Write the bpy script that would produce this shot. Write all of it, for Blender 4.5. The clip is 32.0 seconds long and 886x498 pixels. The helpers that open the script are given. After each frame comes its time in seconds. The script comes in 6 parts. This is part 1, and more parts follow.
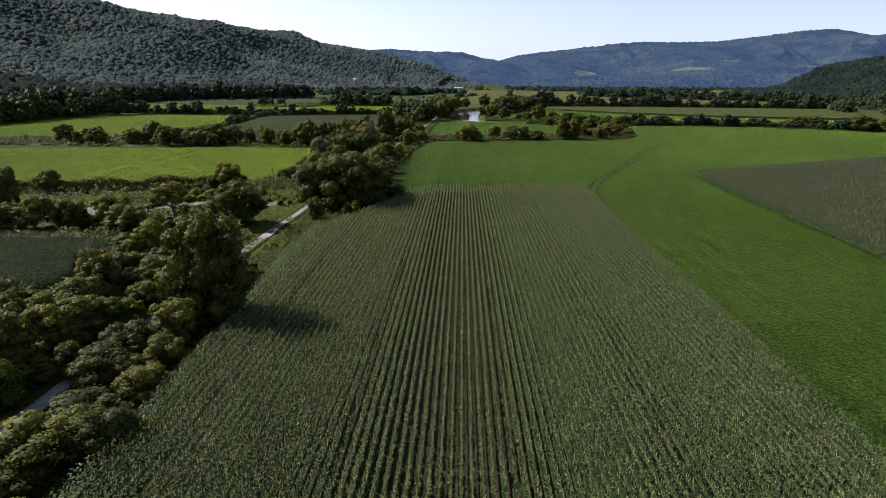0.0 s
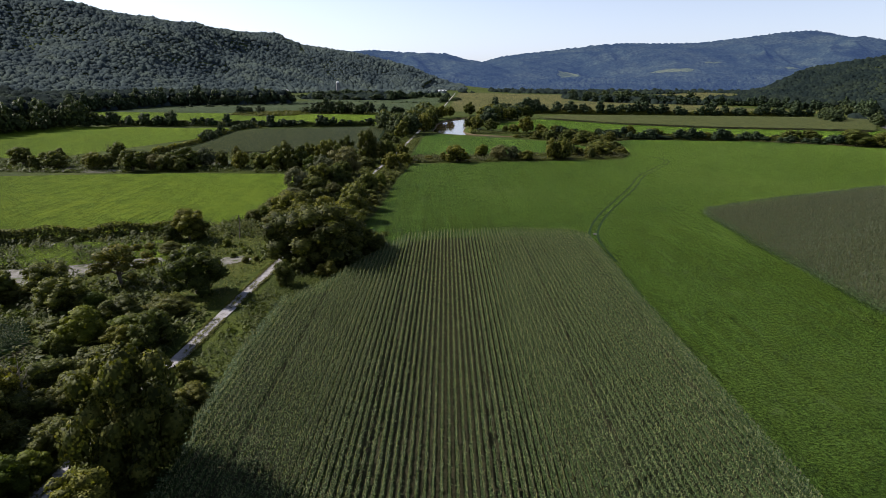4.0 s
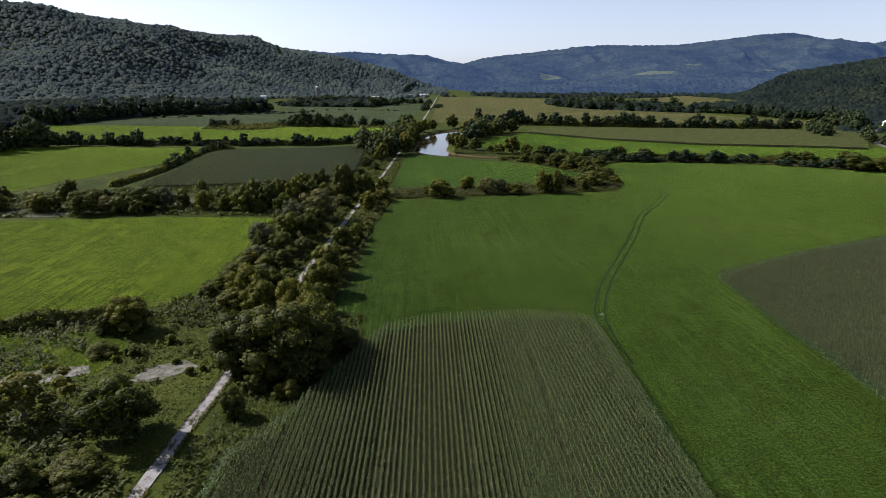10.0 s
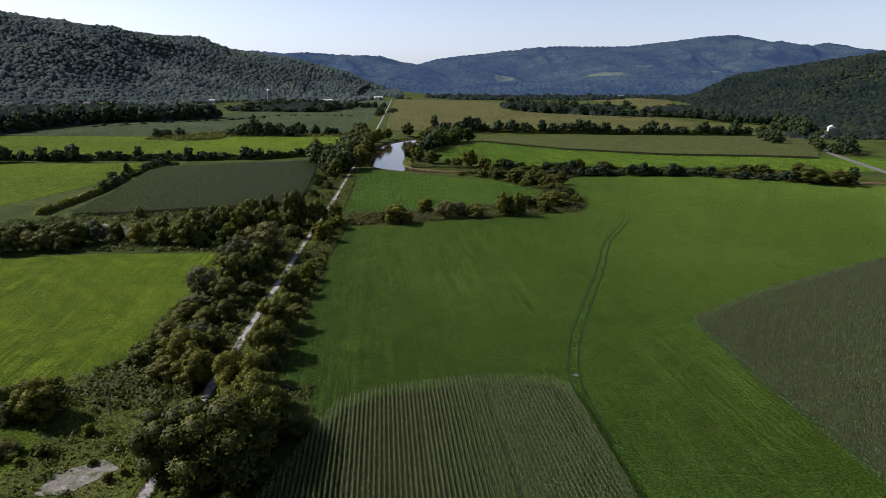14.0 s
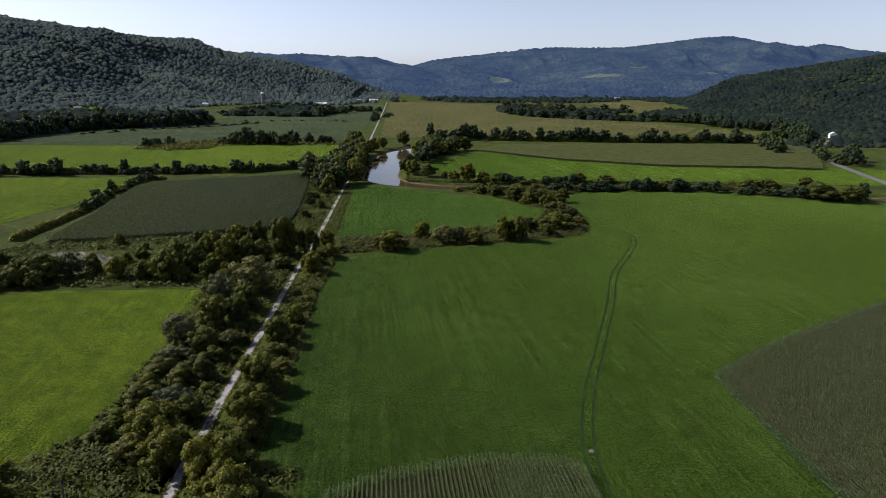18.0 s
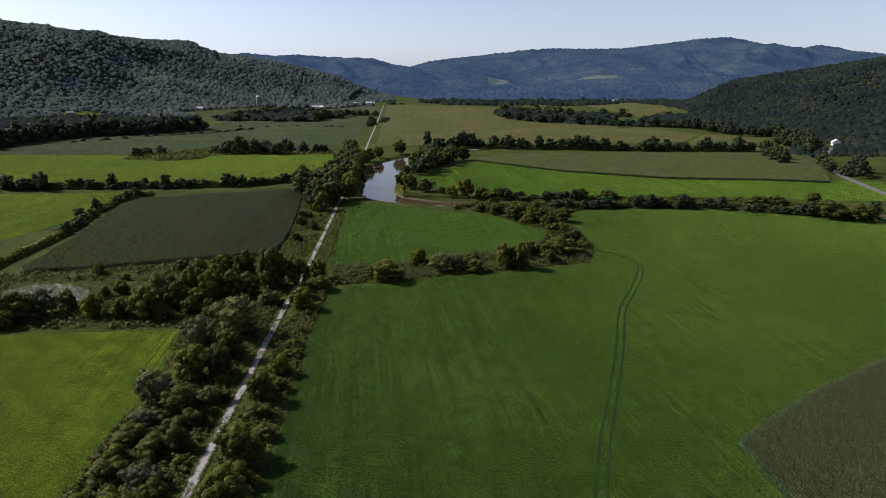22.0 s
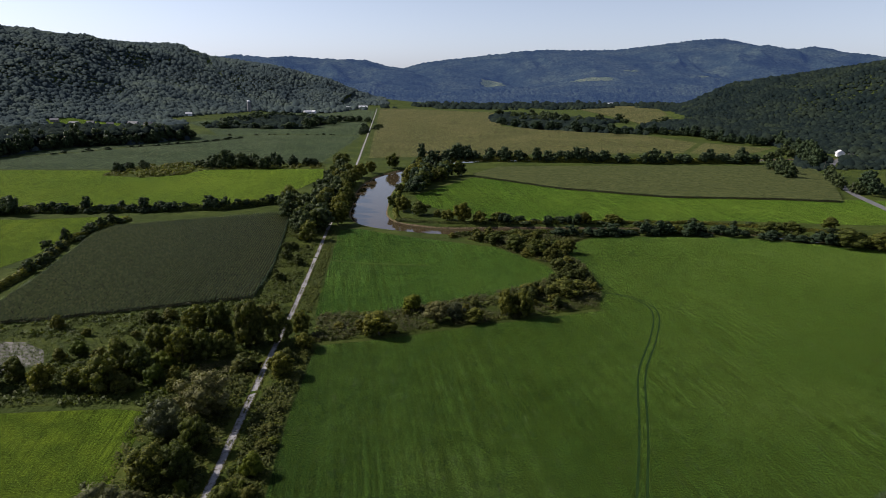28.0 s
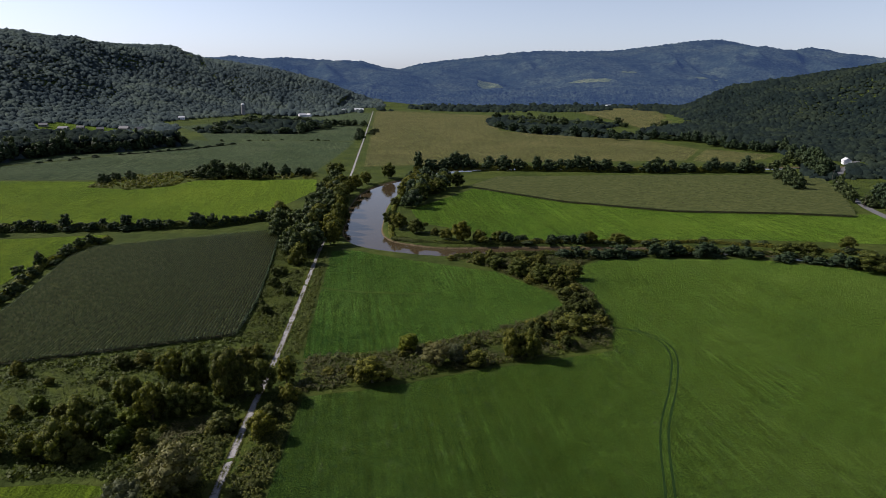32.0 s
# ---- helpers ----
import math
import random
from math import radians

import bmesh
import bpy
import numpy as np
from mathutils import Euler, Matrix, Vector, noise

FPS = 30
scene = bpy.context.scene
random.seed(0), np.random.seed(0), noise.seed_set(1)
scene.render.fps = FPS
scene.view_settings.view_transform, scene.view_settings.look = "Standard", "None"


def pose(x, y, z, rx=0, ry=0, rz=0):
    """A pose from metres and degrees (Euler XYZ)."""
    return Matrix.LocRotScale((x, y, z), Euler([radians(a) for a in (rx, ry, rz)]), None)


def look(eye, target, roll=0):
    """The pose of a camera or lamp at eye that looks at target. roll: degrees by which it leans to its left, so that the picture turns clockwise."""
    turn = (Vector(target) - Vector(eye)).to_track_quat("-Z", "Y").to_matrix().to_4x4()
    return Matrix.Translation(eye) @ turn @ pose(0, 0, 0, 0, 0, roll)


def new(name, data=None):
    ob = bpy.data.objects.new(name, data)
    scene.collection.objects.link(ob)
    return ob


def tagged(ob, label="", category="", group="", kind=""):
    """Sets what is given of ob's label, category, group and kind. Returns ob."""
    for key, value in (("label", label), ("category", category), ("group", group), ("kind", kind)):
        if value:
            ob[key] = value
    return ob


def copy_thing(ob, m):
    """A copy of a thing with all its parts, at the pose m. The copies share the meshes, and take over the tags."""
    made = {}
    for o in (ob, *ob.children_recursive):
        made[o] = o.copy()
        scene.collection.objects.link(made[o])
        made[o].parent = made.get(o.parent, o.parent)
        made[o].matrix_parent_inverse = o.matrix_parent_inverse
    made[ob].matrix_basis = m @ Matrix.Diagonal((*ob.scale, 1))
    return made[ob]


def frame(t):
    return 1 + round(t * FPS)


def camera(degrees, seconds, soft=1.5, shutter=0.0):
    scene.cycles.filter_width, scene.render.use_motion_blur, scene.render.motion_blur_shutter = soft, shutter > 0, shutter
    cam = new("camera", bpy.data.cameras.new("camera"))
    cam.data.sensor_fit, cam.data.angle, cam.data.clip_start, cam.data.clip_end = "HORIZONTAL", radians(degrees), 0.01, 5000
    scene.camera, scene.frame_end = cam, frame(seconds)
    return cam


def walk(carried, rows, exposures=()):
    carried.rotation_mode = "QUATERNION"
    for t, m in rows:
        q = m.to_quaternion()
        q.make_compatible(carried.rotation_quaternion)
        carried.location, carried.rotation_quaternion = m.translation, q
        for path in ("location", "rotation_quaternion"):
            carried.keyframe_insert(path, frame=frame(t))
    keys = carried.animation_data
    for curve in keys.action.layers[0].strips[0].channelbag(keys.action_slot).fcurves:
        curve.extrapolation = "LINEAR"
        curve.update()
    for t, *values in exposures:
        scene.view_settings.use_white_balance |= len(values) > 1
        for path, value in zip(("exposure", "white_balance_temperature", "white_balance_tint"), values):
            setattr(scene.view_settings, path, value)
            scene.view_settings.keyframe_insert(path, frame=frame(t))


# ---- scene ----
# camera: a slow climbing flight along the valley, fixed tilt
TILT, ROLL = 14.82, 0.47
PATH = [  # seconds, x, y, z, heading (degrees clockwise from +y)
    (0, 0.0, -0.0, 28.99, 0.01),
    (1, -0.42, 4.95, 31.14, 0.22),
    (2, -0.64, 9.86, 33.26, 0.34),
    (3, -0.65, 14.64, 35.32, 0.99),
    (3.5, -0.62, 16.99, 36.32, 1.23),
    (5.5, -0.4, 26.17, 40.37, 2.16),
    (6, -0.4, 28.35, 41.41, 2.38),
    (7, -0.44, 32.57, 43.47, 2.79),
    (8, -0.47, 36.8, 45.52, 2.9),
    (9, -0.45, 40.99, 47.55, 3.01),
    (10, -0.3, 45.11, 49.6, 3.07),
    (11, -0.18, 49.1, 51.65, 3.28),
    (11.5, -0.13, 51.05, 52.66, 3.5),
    (12, -0.08, 52.99, 53.67, 4.9),
    (12.5, -0.02, 54.94, 54.68, 5.73),
    (13, 0.07, 56.91, 55.69, 6.13),
    (13.5, 0.17, 58.88, 56.67, 6.61),
    (14, 0.28, 60.85, 57.64, 7.04),
    (14.5, 0.42, 62.82, 58.58, 7.26),
    (16.5, 0.99, 70.84, 62.22, 7.35),
    (17, 1.13, 72.82, 63.15, 7.39),
    (18, 1.42, 76.78, 65.02, 7.44),
    (19, 1.75, 80.67, 66.92, 7.51),
    (20, 2.2, 84.52, 68.87, 7.57),
    (21, 2.71, 88.32, 70.82, 7.63),
    (22, 3.29, 92.1, 72.77, 7.68),
    (23, 3.87, 95.96, 74.69, 7.75),
    (24, 4.3, 100.04, 76.54, 7.8),
    (25, 4.68, 104.38, 78.34, 7.91),
    (25.5, 4.86, 106.64, 79.22, 7.96),
    (27.5, 5.58, 116.3, 82.58, 8.17),
    (28, 5.82, 118.86, 83.41, 8.24),
    (29, 6.38, 124.14, 85.08, 8.31),
    (30, 6.95, 129.54, 86.77, 8.39),
    (31, 7.49, 135.0, 88.46, 8.47),
    (32, 8.03, 140.49, 90.14, 8.55),
]
cam = camera(69.66, 32.0, soft=0.65)
walk(cam, [(t, pose(x, y, z, 90 - TILT, 0, -h) @ pose(0, 0, 0, 0, 0, ROLL)) for t, x, y, z, h in PATH],
     exposures=[(0.0, 1.22, 6080.0, 17.0), (6.0, 1.12, 6080.0, 17.0), (13.0, 0.99, 6080.0, 17.0), (20.0, 0.84, 6080.0, 17.0), (32.0, 0.79, 6080.0, 17.0)])

# ---- light ----
SUN_UP, SUN_AZ = 38.0, -68.0   # degrees above the horizon; clockwise from +y
world = bpy.data.worlds.new("sky")
scene.world = world
world.use_nodes = True
wn = world.node_tree.nodes
sky = wn.new("ShaderNodeTexSky")
sky.sky_type, sky.sun_disc = "NISHITA", False
sky.sun_elevation, sky.sun_rotation = radians(SUN_UP), radians(SUN_AZ)
sky.air_density, sky.dust_density, sky.ozone_density = 1.0, 0.9, 2.0
wn["Background"].inputs["Strength"].default_value = 0.079
grey = wn.new("ShaderNodeRGBToBW")          # summer haze: the blue washed out towards white
world.node_tree.links.new(sky.outputs[0], grey.inputs[0])
hazy = wn.new("ShaderNodeMix")
hazy.data_type, hazy.blend_type = "RGBA", "MULTIPLY"
hazy.inputs[0].default_value, hazy.inputs[7].default_value = 1.0, (0.91, 0.99, 1.14, 1)
world.node_tree.links.new(grey.outputs[0], hazy.inputs[6])
wash = wn.new("ShaderNodeMix")
wash.data_type = "RGBA"
wash.inputs[0].default_value = 0.6
world.node_tree.links.new(sky.outputs[0], wash.inputs[6])
world.node_tree.links.new(hazy.outputs[2], wash.inputs[7])
world.node_tree.links.new(wash.outputs[2], wn["Background"].inputs["Color"])
sun = new("sun", bpy.data.lights.new("sun", "SUN"))
sun.data.energy, sun.data.angle, sun.data.color = 5.0, radians(0.6), (1.0, 0.92, 0.79)
az, el = radians(SUN_AZ), radians(SUN_UP)
sun.matrix_world = look((0, 0, 0), (-math.sin(az) * math.cos(el), -math.cos(az) * math.cos(el), -math.sin(el)))

# ---- materials ----


def ramp(nt, stops):
    r = nt.nodes.new("ShaderNodeValToRGB")
    while len(r.color_ramp.elements) < len(stops):
        r.color_ramp.elements.new(0.5)
    for e, (p, c) in zip(r.color_ramp.elements, stops):
        e.position, e.color = p, (*c, 1)
    return r


def noise_node(nt, vec, scale, detail=4.0, rough=0.55):
    n = nt.nodes.new("ShaderNodeTexNoise")
    n.inputs["Scale"].default_value, n.inputs["Detail"].default_value, n.inputs["Roughness"].default_value = scale, detail, rough
    nt.links.new(vec, n.inputs["Vector"])
    return n


def start_material(name, rough=0.8, spec=0.25):
    m = bpy.data.materials.new(name)
    m.use_nodes = True
    nt = m.node_tree
    b = nt.nodes["Principled BSDF"]
    b.inputs["Roughness"].default_value, b.inputs["Specular IOR Level"].default_value = rough, spec
    co = nt.nodes.new("ShaderNodeTexCoord").outputs["Object"]
    return m, nt, b, co


def mixed(nt, a, b, fac, mode="MIX"):
    n = nt.nodes.new("ShaderNodeMix")
    n.data_type, n.blend_type = "RGBA", mode
    for sock, v in ((n.inputs[0], fac), (n.inputs[6], a), (n.inputs[7], b)):
        if isinstance(v, (int, float)):
            sock.default_value = v
        elif isinstance(v, tuple):
            sock.default_value = (*v, 1)
        else:
            nt.links.new(v, sock)
    return n.outputs[2]


def stretched(nt, co, sx, sy, sz=1.0, turn=0.0):
    m = nt.nodes.new("ShaderNodeMapping")
    m.inputs["Scale"].default_value = (sx, sy, sz)
    m.inputs["Rotation"].default_value = (0, 0, radians(turn))
    nt.links.new(co, m.inputs["Vector"])
    return m.outputs[0]


def bumped(nt, b, height, strength, dist):
    n = nt.nodes.new("ShaderNodeBump")
    n.inputs["Strength"].default_value, n.inputs["Distance"].default_value = strength, dist
    nt.links.new(height, n.inputs["Height"])
    nt.links.new(n.outputs[0], b.inputs["Normal"])


def field_material(name, dark, mid, light, turn=0.0, stripe=0.35, pale=(0.12, 0.14, 0.05), pale_amount=0.3, sheen=0.095, crisp=0.95, band=0.7):
    """Mown meadow: fine blades, mowing swaths along one heading and paler dry patches."""
    m, nt, b, co = start_material(name, 0.95, 0.02)
    big = noise_node(nt, co, 0.012, 5, 0.6)
    r1 = ramp(nt, [(0.38, dark), (0.52, mid), (0.64, light)])
    nt.links.new(big.outputs[0], r1.inputs[0])
    sw = noise_node(nt, stretched(nt, co, band, 0.01 * band / 0.7, 1, turn), 1.0, 6, 0.75)
    r2 = ramp(nt, [(0.4, (0.66, 0.68, 0.66)), (0.6, (1.3, 1.26, 1.2))])
    nt.links.new(sw.outputs[0], r2.inputs[0])
    c = mixed(nt, r1.outputs[0], r2.outputs[0], stripe, "MULTIPLY")
    fine = noise_node(nt, co, 2.3, 8, 0.84)
    r3 = ramp(nt, [(0.39, (0.08, 0.09, 0.08)), (0.5, (0.88, 0.88, 0.9)), (0.61, (2.5, 2.35, 2.3))])
    nt.links.new(fine.outputs[0], r3.inputs[0])
    c = mixed(nt, c, r3.outputs[0], crisp, "MULTIPLY")
    mid_n = noise_node(nt, co, 0.16, 8, 0.75)
    r5 = ramp(nt, [(0.4, (0.52, 0.6, 0.56)), (0.6, (1.48, 1.36, 1.2))])
    nt.links.new(mid_n.outputs[0], r5.inputs[0])
    c = mixed(nt, c, r5.outputs[0], 0.8, "MULTIPLY")
    lines = noise_node(nt, stretched(nt, co, 0.95, 0.02, 1, turn - 58.0), 1.0, 5, 0.75)
    r7 = ramp(nt, [(0.43, (0.45, 0.48, 0.45)), (0.57, (1.5, 1.45, 1.4))])
    nt.links.new(lines.outputs[0], r7.inputs[0])
    where = ramp(nt, [(0.42, (0.2, 0.2, 0.2)), (0.58, (0.95, 0.95, 0.95))])
    nt.links.new(noise_node(nt, co, 0.02, 3).outputs[0], where.inputs[0])
    c = mixed(nt, c, r7.outputs[0], where.outputs[0], "MULTIPLY")
    dry = noise_node(nt, stretched(nt, co, 0.3, 0.11, 1, turn), 1.0, 10, 0.86)
    r4 = ramp(nt, [(0.56, (0, 0, 0)), (0.72, (1, 1, 1))])
    nt.links.new(dry.outputs[0], r4.inputs[0])
    k = nt.nodes.new("ShaderNodeMath")
    k.operation = "MULTIPLY"
    k.inputs[1].default_value = pale_amount
    nt.links.new(r4.outputs[0], k.inputs[0])
    c = mixed(nt, c, pale, k.outputs[0])
    nt.links.new(c, b.inputs["Base Color"])
    soft = nt.nodes.new("ShaderNodeMapRange")
    soft.inputs[1].default_value, soft.inputs[2].default_value, soft.inputs[4].default_value = 0.36, 0.66, sheen * 3.0
    nt.links.new(fine.outputs[0], soft.inputs[0])
    nt.links.new(soft.outputs[0], b.inputs["Sheen Weight"])
    b.inputs["Sheen Roughness"].default_value = 0.16
    b.inputs["Sheen Tint"].default_value = (0.62, 0.95, 0.1, 1)
    bumped(nt, b, fine.outputs[0], 1.0, 0.7)
    return m


def leaf_material(name, dark, mid, light, glow=0.3, rough=0.6, lumps=0.0, gloss=0.07):
    """Leaves: colour by leaf and by plant, gloss of a leaf, light shining through."""
    m, nt, b, co = start_material(name, rough, gloss)
    isl = nt.nodes.new("ShaderNodeNewGeometry").outputs["Random Per Island"]
    who = nt.nodes.new("ShaderNodeObjectInfo").outputs["Random"]
    r = ramp(nt, [(0.0, dark), (0.5, mid), (1.0, light)])
    nt.links.new(isl, r.inputs[0])
    r2 = ramp(nt, [(0.0, (0.62, 0.7, 0.75)), (0.5, (1, 1, 1)), (1.0, (1.3, 1.15, 0.85))])
    nt.links.new(who, r2.inputs[0])
    c = mixed(nt, r.outputs[0], r2.outputs[0], 1.0, "MULTIPLY")
    n = noise_node(nt, co, 0.5, 3)
    r3 = ramp(nt, [(0.3, (0.7, 0.7, 0.7)), (0.7, (1.25, 1.25, 1.2))])
    nt.links.new(n.outputs[0], r3.inputs[0])
    c = mixed(nt, c, r3.outputs[0], 0.8, "MULTIPLY")
    nt.links.new(c, b.inputs["Base Color"])
    if lumps:
        k = noise_node(nt, co, 0.55, 6, 0.75)
        bumped(nt, b, k.outputs[0], 1.0, lumps)
        r6 = ramp(nt, [(0.36, (0.55, 0.55, 0.57)), (0.64, (1.42, 1.4, 1.32))])
        nt.links.new(k.outputs[0], r6.inputs[0])
        c = mixed(nt, c, r6.outputs[0], 0.85, "MULTIPLY")
        nt.links.new(c, b.inputs["Base Color"])
    t = nt.nodes.new("ShaderNodeBsdfTranslucent")
    warm = mixed(nt, c, (1.25, 1.3, 0.5), 1.0, "MULTIPLY")
    nt.links.new(warm, t.inputs[0])
    mix = nt.nodes.new("ShaderNodeMixShader")
    mix.inputs[0].default_value = glow
    nt.links.new(b.outputs[0], mix.inputs[1])
    nt.links.new(t.outputs[0], mix.inputs[2])
    nt.links.new(mix.outputs[0], nt.nodes["Material Output"].inputs[0])
    return m


def woods_material(name, cool, mid, warm, spread=0.5):
    """Woods seen from afar: each crown its own shade, stands of paler and darker trees, leafy relief."""
    m, nt, b, co = start_material(name, 0.95, 0.01)
    isl = nt.nodes.new("ShaderNodeNewGeometry").outputs["Random Per Island"]
    stand = noise_node(nt, co, 0.012, 6, 0.65)
    r = ramp(nt, [(0.36, cool), (0.5, mid), (0.64, warm)])
    nt.links.new(stand.outputs[0], r.inputs[0])
    r2 = ramp(nt, [(0.0, (0.6, 0.64, 0.72)), (0.5, (0.95, 0.95, 0.95)), (1.0, (1.5, 1.42, 1.15))])
    nt.links.new(isl, r2.inputs[0])
    c = mixed(nt, r.outputs[0], r2.outputs[0], spread, "MULTIPLY")
    k = noise_node(nt, co, 0.42, 6, 0.75)
    r3 = ramp(nt, [(0.36, (0.66, 0.66, 0.68)), (0.64, (1.34, 1.32, 1.26))])
    nt.links.new(k.outputs[0], r3.inputs[0])
    nt.links.new(mixed(nt, c, r3.outputs[0], 0.8, "MULTIPLY"), b.inputs["Base Color"])
    bumped(nt, b, k.outputs[0], 0.8, 0.8)
    return m


def earth_material(name, stops, scale, fine=3.0, bump=0.4, dist=0.1, rough=0.9):
    m, nt, b, co = start_material(name, rough, 0.04)
    a = noise_node(nt, co, scale, 8, 0.65)
    r = ramp(nt, stops)
    nt.links.new(a.outputs[0], r.inputs[0])
    f = noise_node(nt, co, fine, 6, 0.7)
    r3 = ramp(nt, [(0.3, (0.55, 0.55, 0.55)), (0.7, (1.4, 1.4, 1.4))])
    nt.links.new(f.outputs[0], r3.inputs[0])
    c = mixed(nt, r.outputs[0], r3.outputs[0], 0.7, "MULTIPLY")
    nt.links.new(c, b.inputs["Base Color"])
    bumped(nt, b, f.outputs[0], bump, dist)
    return m


MAT_HAY = field_material("meadow grass", (0.0060, 0.0181, 0.0044), (0.0111, 0.0267, 0.0064), (0.0190, 0.0362, 0.0094), 4.0, 0.8, (0.068, 0.08, 0.042), 0.85, sheen=0.118)
MAT_HAY_R = field_material("lush meadow grass", (0.0085, 0.027, 0.0055), (0.0135, 0.036, 0.0075), (0.02, 0.045, 0.0105), 4.0, 0.8, (0.06, 0.078, 0.036), 0.6, sheen=0.11)
MAT_HAY_BRIGHT = field_material("bright meadow grass", (0.034, 0.057, 0.0045), (0.043, 0.067, 0.0056), (0.053, 0.077, 0.0072), 80.0, 0.4, (0.075, 0.085, 0.019), 0.2, sheen=0.2, crisp=0.6, band=0.25)
MAT_HAY_N = field_material("striped meadow grass", (0.017, 0.041, 0.0042), (0.025, 0.052, 0.0056), (0.034, 0.062, 0.0075), 79.0, 1.0, (0.07, 0.088, 0.03), 0.3, band=0.16)
MAT_SOY = field_material("soybean crop", (0.028, 0.042, 0.023), (0.034, 0.049, 0.027), (0.041, 0.055, 0.031), 10.0, 0.25, (0.055, 0.062, 0.038), 0.15, sheen=0.02)
MAT_TAN = field_material("tasselled maize far off", (0.052, 0.055, 0.023), (0.062, 0.063, 0.027), (0.072, 0.071, 0.031), 4.0, 0.3, (0.09, 0.083, 0.042), 0.3, sheen=0.02)
MAT_ROUGH = earth_material("rough weedy ground", [(0.25, (0.016, 0.026, 0.005)), (0.45, (0.029, 0.041, 0.007)), (0.6, (0.048, 0.06, 0.01)), (0.75, (0.062, 0.06, 0.02))], 0.09, 2.2, 0.9, 0.35)
MAT_SOIL = earth_material("dark field soil", [(0.3, (0.022, 0.022, 0.012)), (0.7, (0.045, 0.042, 0.022))], 0.5, 4.0)
MAT_GRAVEL = earth_material("pale trail gravel", [(0.32, (0.05, 0.052, 0.03)), (0.41, (0.14, 0.134, 0.13)), (0.5, (0.19, 0.183, 0.182)), (0.7, (0.23, 0.222, 0.224))], 0.8, 9.0, 0.4, 0.03)
MAT_ASPHALT = earth_material("worn grey asphalt", [(0.3, (0.07, 0.07, 0.075)), (0.7, (0.11, 0.11, 0.115))], 0.3, 5.0, 0.3, 0.03)
MAT_SAND = earth_material("pale pond sediment", [(0.38, (0.045, 0.055, 0.02)), (0.5, (0.10, 0.096, 0.084)), (0.7, (0.18, 0.172, 0.162))], 0.5, 4.0, 0.3, 0.05)
MAT_BANK = earth_material("river bank mud", [(0.3, (0.10, 0.075, 0.045)), (0.7, (0.2, 0.155, 0.1))], 0.3, 3.0)
MAT_LEAF = leaf_material("broad leaves", (0.029, 0.036, 0.0072), (0.06, 0.071, 0.0145), (0.118, 0.124, 0.028), 0.34)
# darker copy of the broad leaves, with crown shade put into the colour
MAT_LEAF_SHADED = leaf_material("broad leaves darkened as shade", (0.0195, 0.025, 0.005), (0.042, 0.05, 0.01), (0.094, 0.094, 0.021), 0.3)
MAT_LEAF_Y = leaf_material("yellow-green leaves", (0.04, 0.056, 0.006), (0.06, 0.078, 0.009), (0.085, 0.10, 0.014))
MAT_LEAF_W = leaf_material("silvery willow leaves", (0.046, 0.052, 0.026), (0.066, 0.073, 0.036), (0.094, 0.10, 0.052), 0.2)
MAT_LEAF_S = leaf_material("shrub leaves", (0.028, 0.034, 0.008), (0.052, 0.061, 0.0135), (0.1, 0.102, 0.026), 0.32)
MAT_WEED = leaf_material("tall weeds", (0.032, 0.043, 0.008), (0.053, 0.066, 0.013), (0.09, 0.096, 0.026), 0.3)
MAT_DRY = leaf_material("dry olive-brown weeds", (0.038, 0.038, 0.014), (0.06, 0.058, 0.022), (0.092, 0.086, 0.036), 0.25)
MAT_BARK = earth_material("grey-brown bark", [(0.3, (0.06, 0.05, 0.04)), (0.7, (0.16, 0.14, 0.115))], 2.0, 9.0)
# bluer than the near leaves: haze over distance is put into the colour
MAT_LEAF_FAR = leaf_material("hedgerow leaves", (0.015, 0.026, 0.0125), (0.029, 0.044, 0.02), (0.053, 0.071, 0.032), 0.2)
# the palest leaves carry sun glints painted into the colour
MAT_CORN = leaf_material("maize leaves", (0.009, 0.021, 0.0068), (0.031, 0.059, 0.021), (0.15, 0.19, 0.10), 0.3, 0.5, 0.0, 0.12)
MAT_CORN_C = leaf_material("green maize leaves", (0.012, 0.026, 0.006), (0.024, 0.043, 0.011), (0.044, 0.066, 0.019), 0.25, 0.6, 0.0, 0.05)
# darkened maize leaf: the shade low in the rows is put into its colour
MAT_CORN_SHADED = leaf_material("maize leaves darkened as shade", (0.014, 0.027, 0.009), (0.02, 0.036, 0.012), (0.027, 0.045, 0.015), 0.15, 0.6)
MAT_CORN_B = leaf_material("maize leaves and dry tassels", (0.075, 0.098, 0.05), (0.105, 0.13, 0.066), (0.145, 0.165, 0.09), 0.25, 0.5)
MAT_CORN_R = leaf_material("ripening maize leaves", (0.02, 0.0235, 0.0125), (0.039, 0.0405, 0.023), (0.078, 0.075, 0.045), 0.22, 0.5)
MAT_CORN_N = leaf_material("pale maize with dry tassels", (0.028, 0.04, 0.018), (0.041, 0.055, 0.025), (0.058, 0.072, 0.035), 0.22, 0.5)
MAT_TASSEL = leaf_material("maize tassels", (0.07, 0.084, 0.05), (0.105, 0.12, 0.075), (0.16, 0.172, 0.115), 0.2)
# both woods tinted blue: distance haze is put into the base colour
MAT_WOODS_E_HAZY = woods_material("eastern hillside woods", (0.0075, 0.0125, 0.0125), (0.0105, 0.0162, 0.0145), (0.015, 0.0215, 0.0155), 0.8)
MAT_WOODS_HAZY = woods_material("hillside woods", (0.025, 0.036, 0.040), (0.036, 0.049, 0.05), (0.049, 0.064, 0.056), 0.4)

# ---- mesh helpers ----


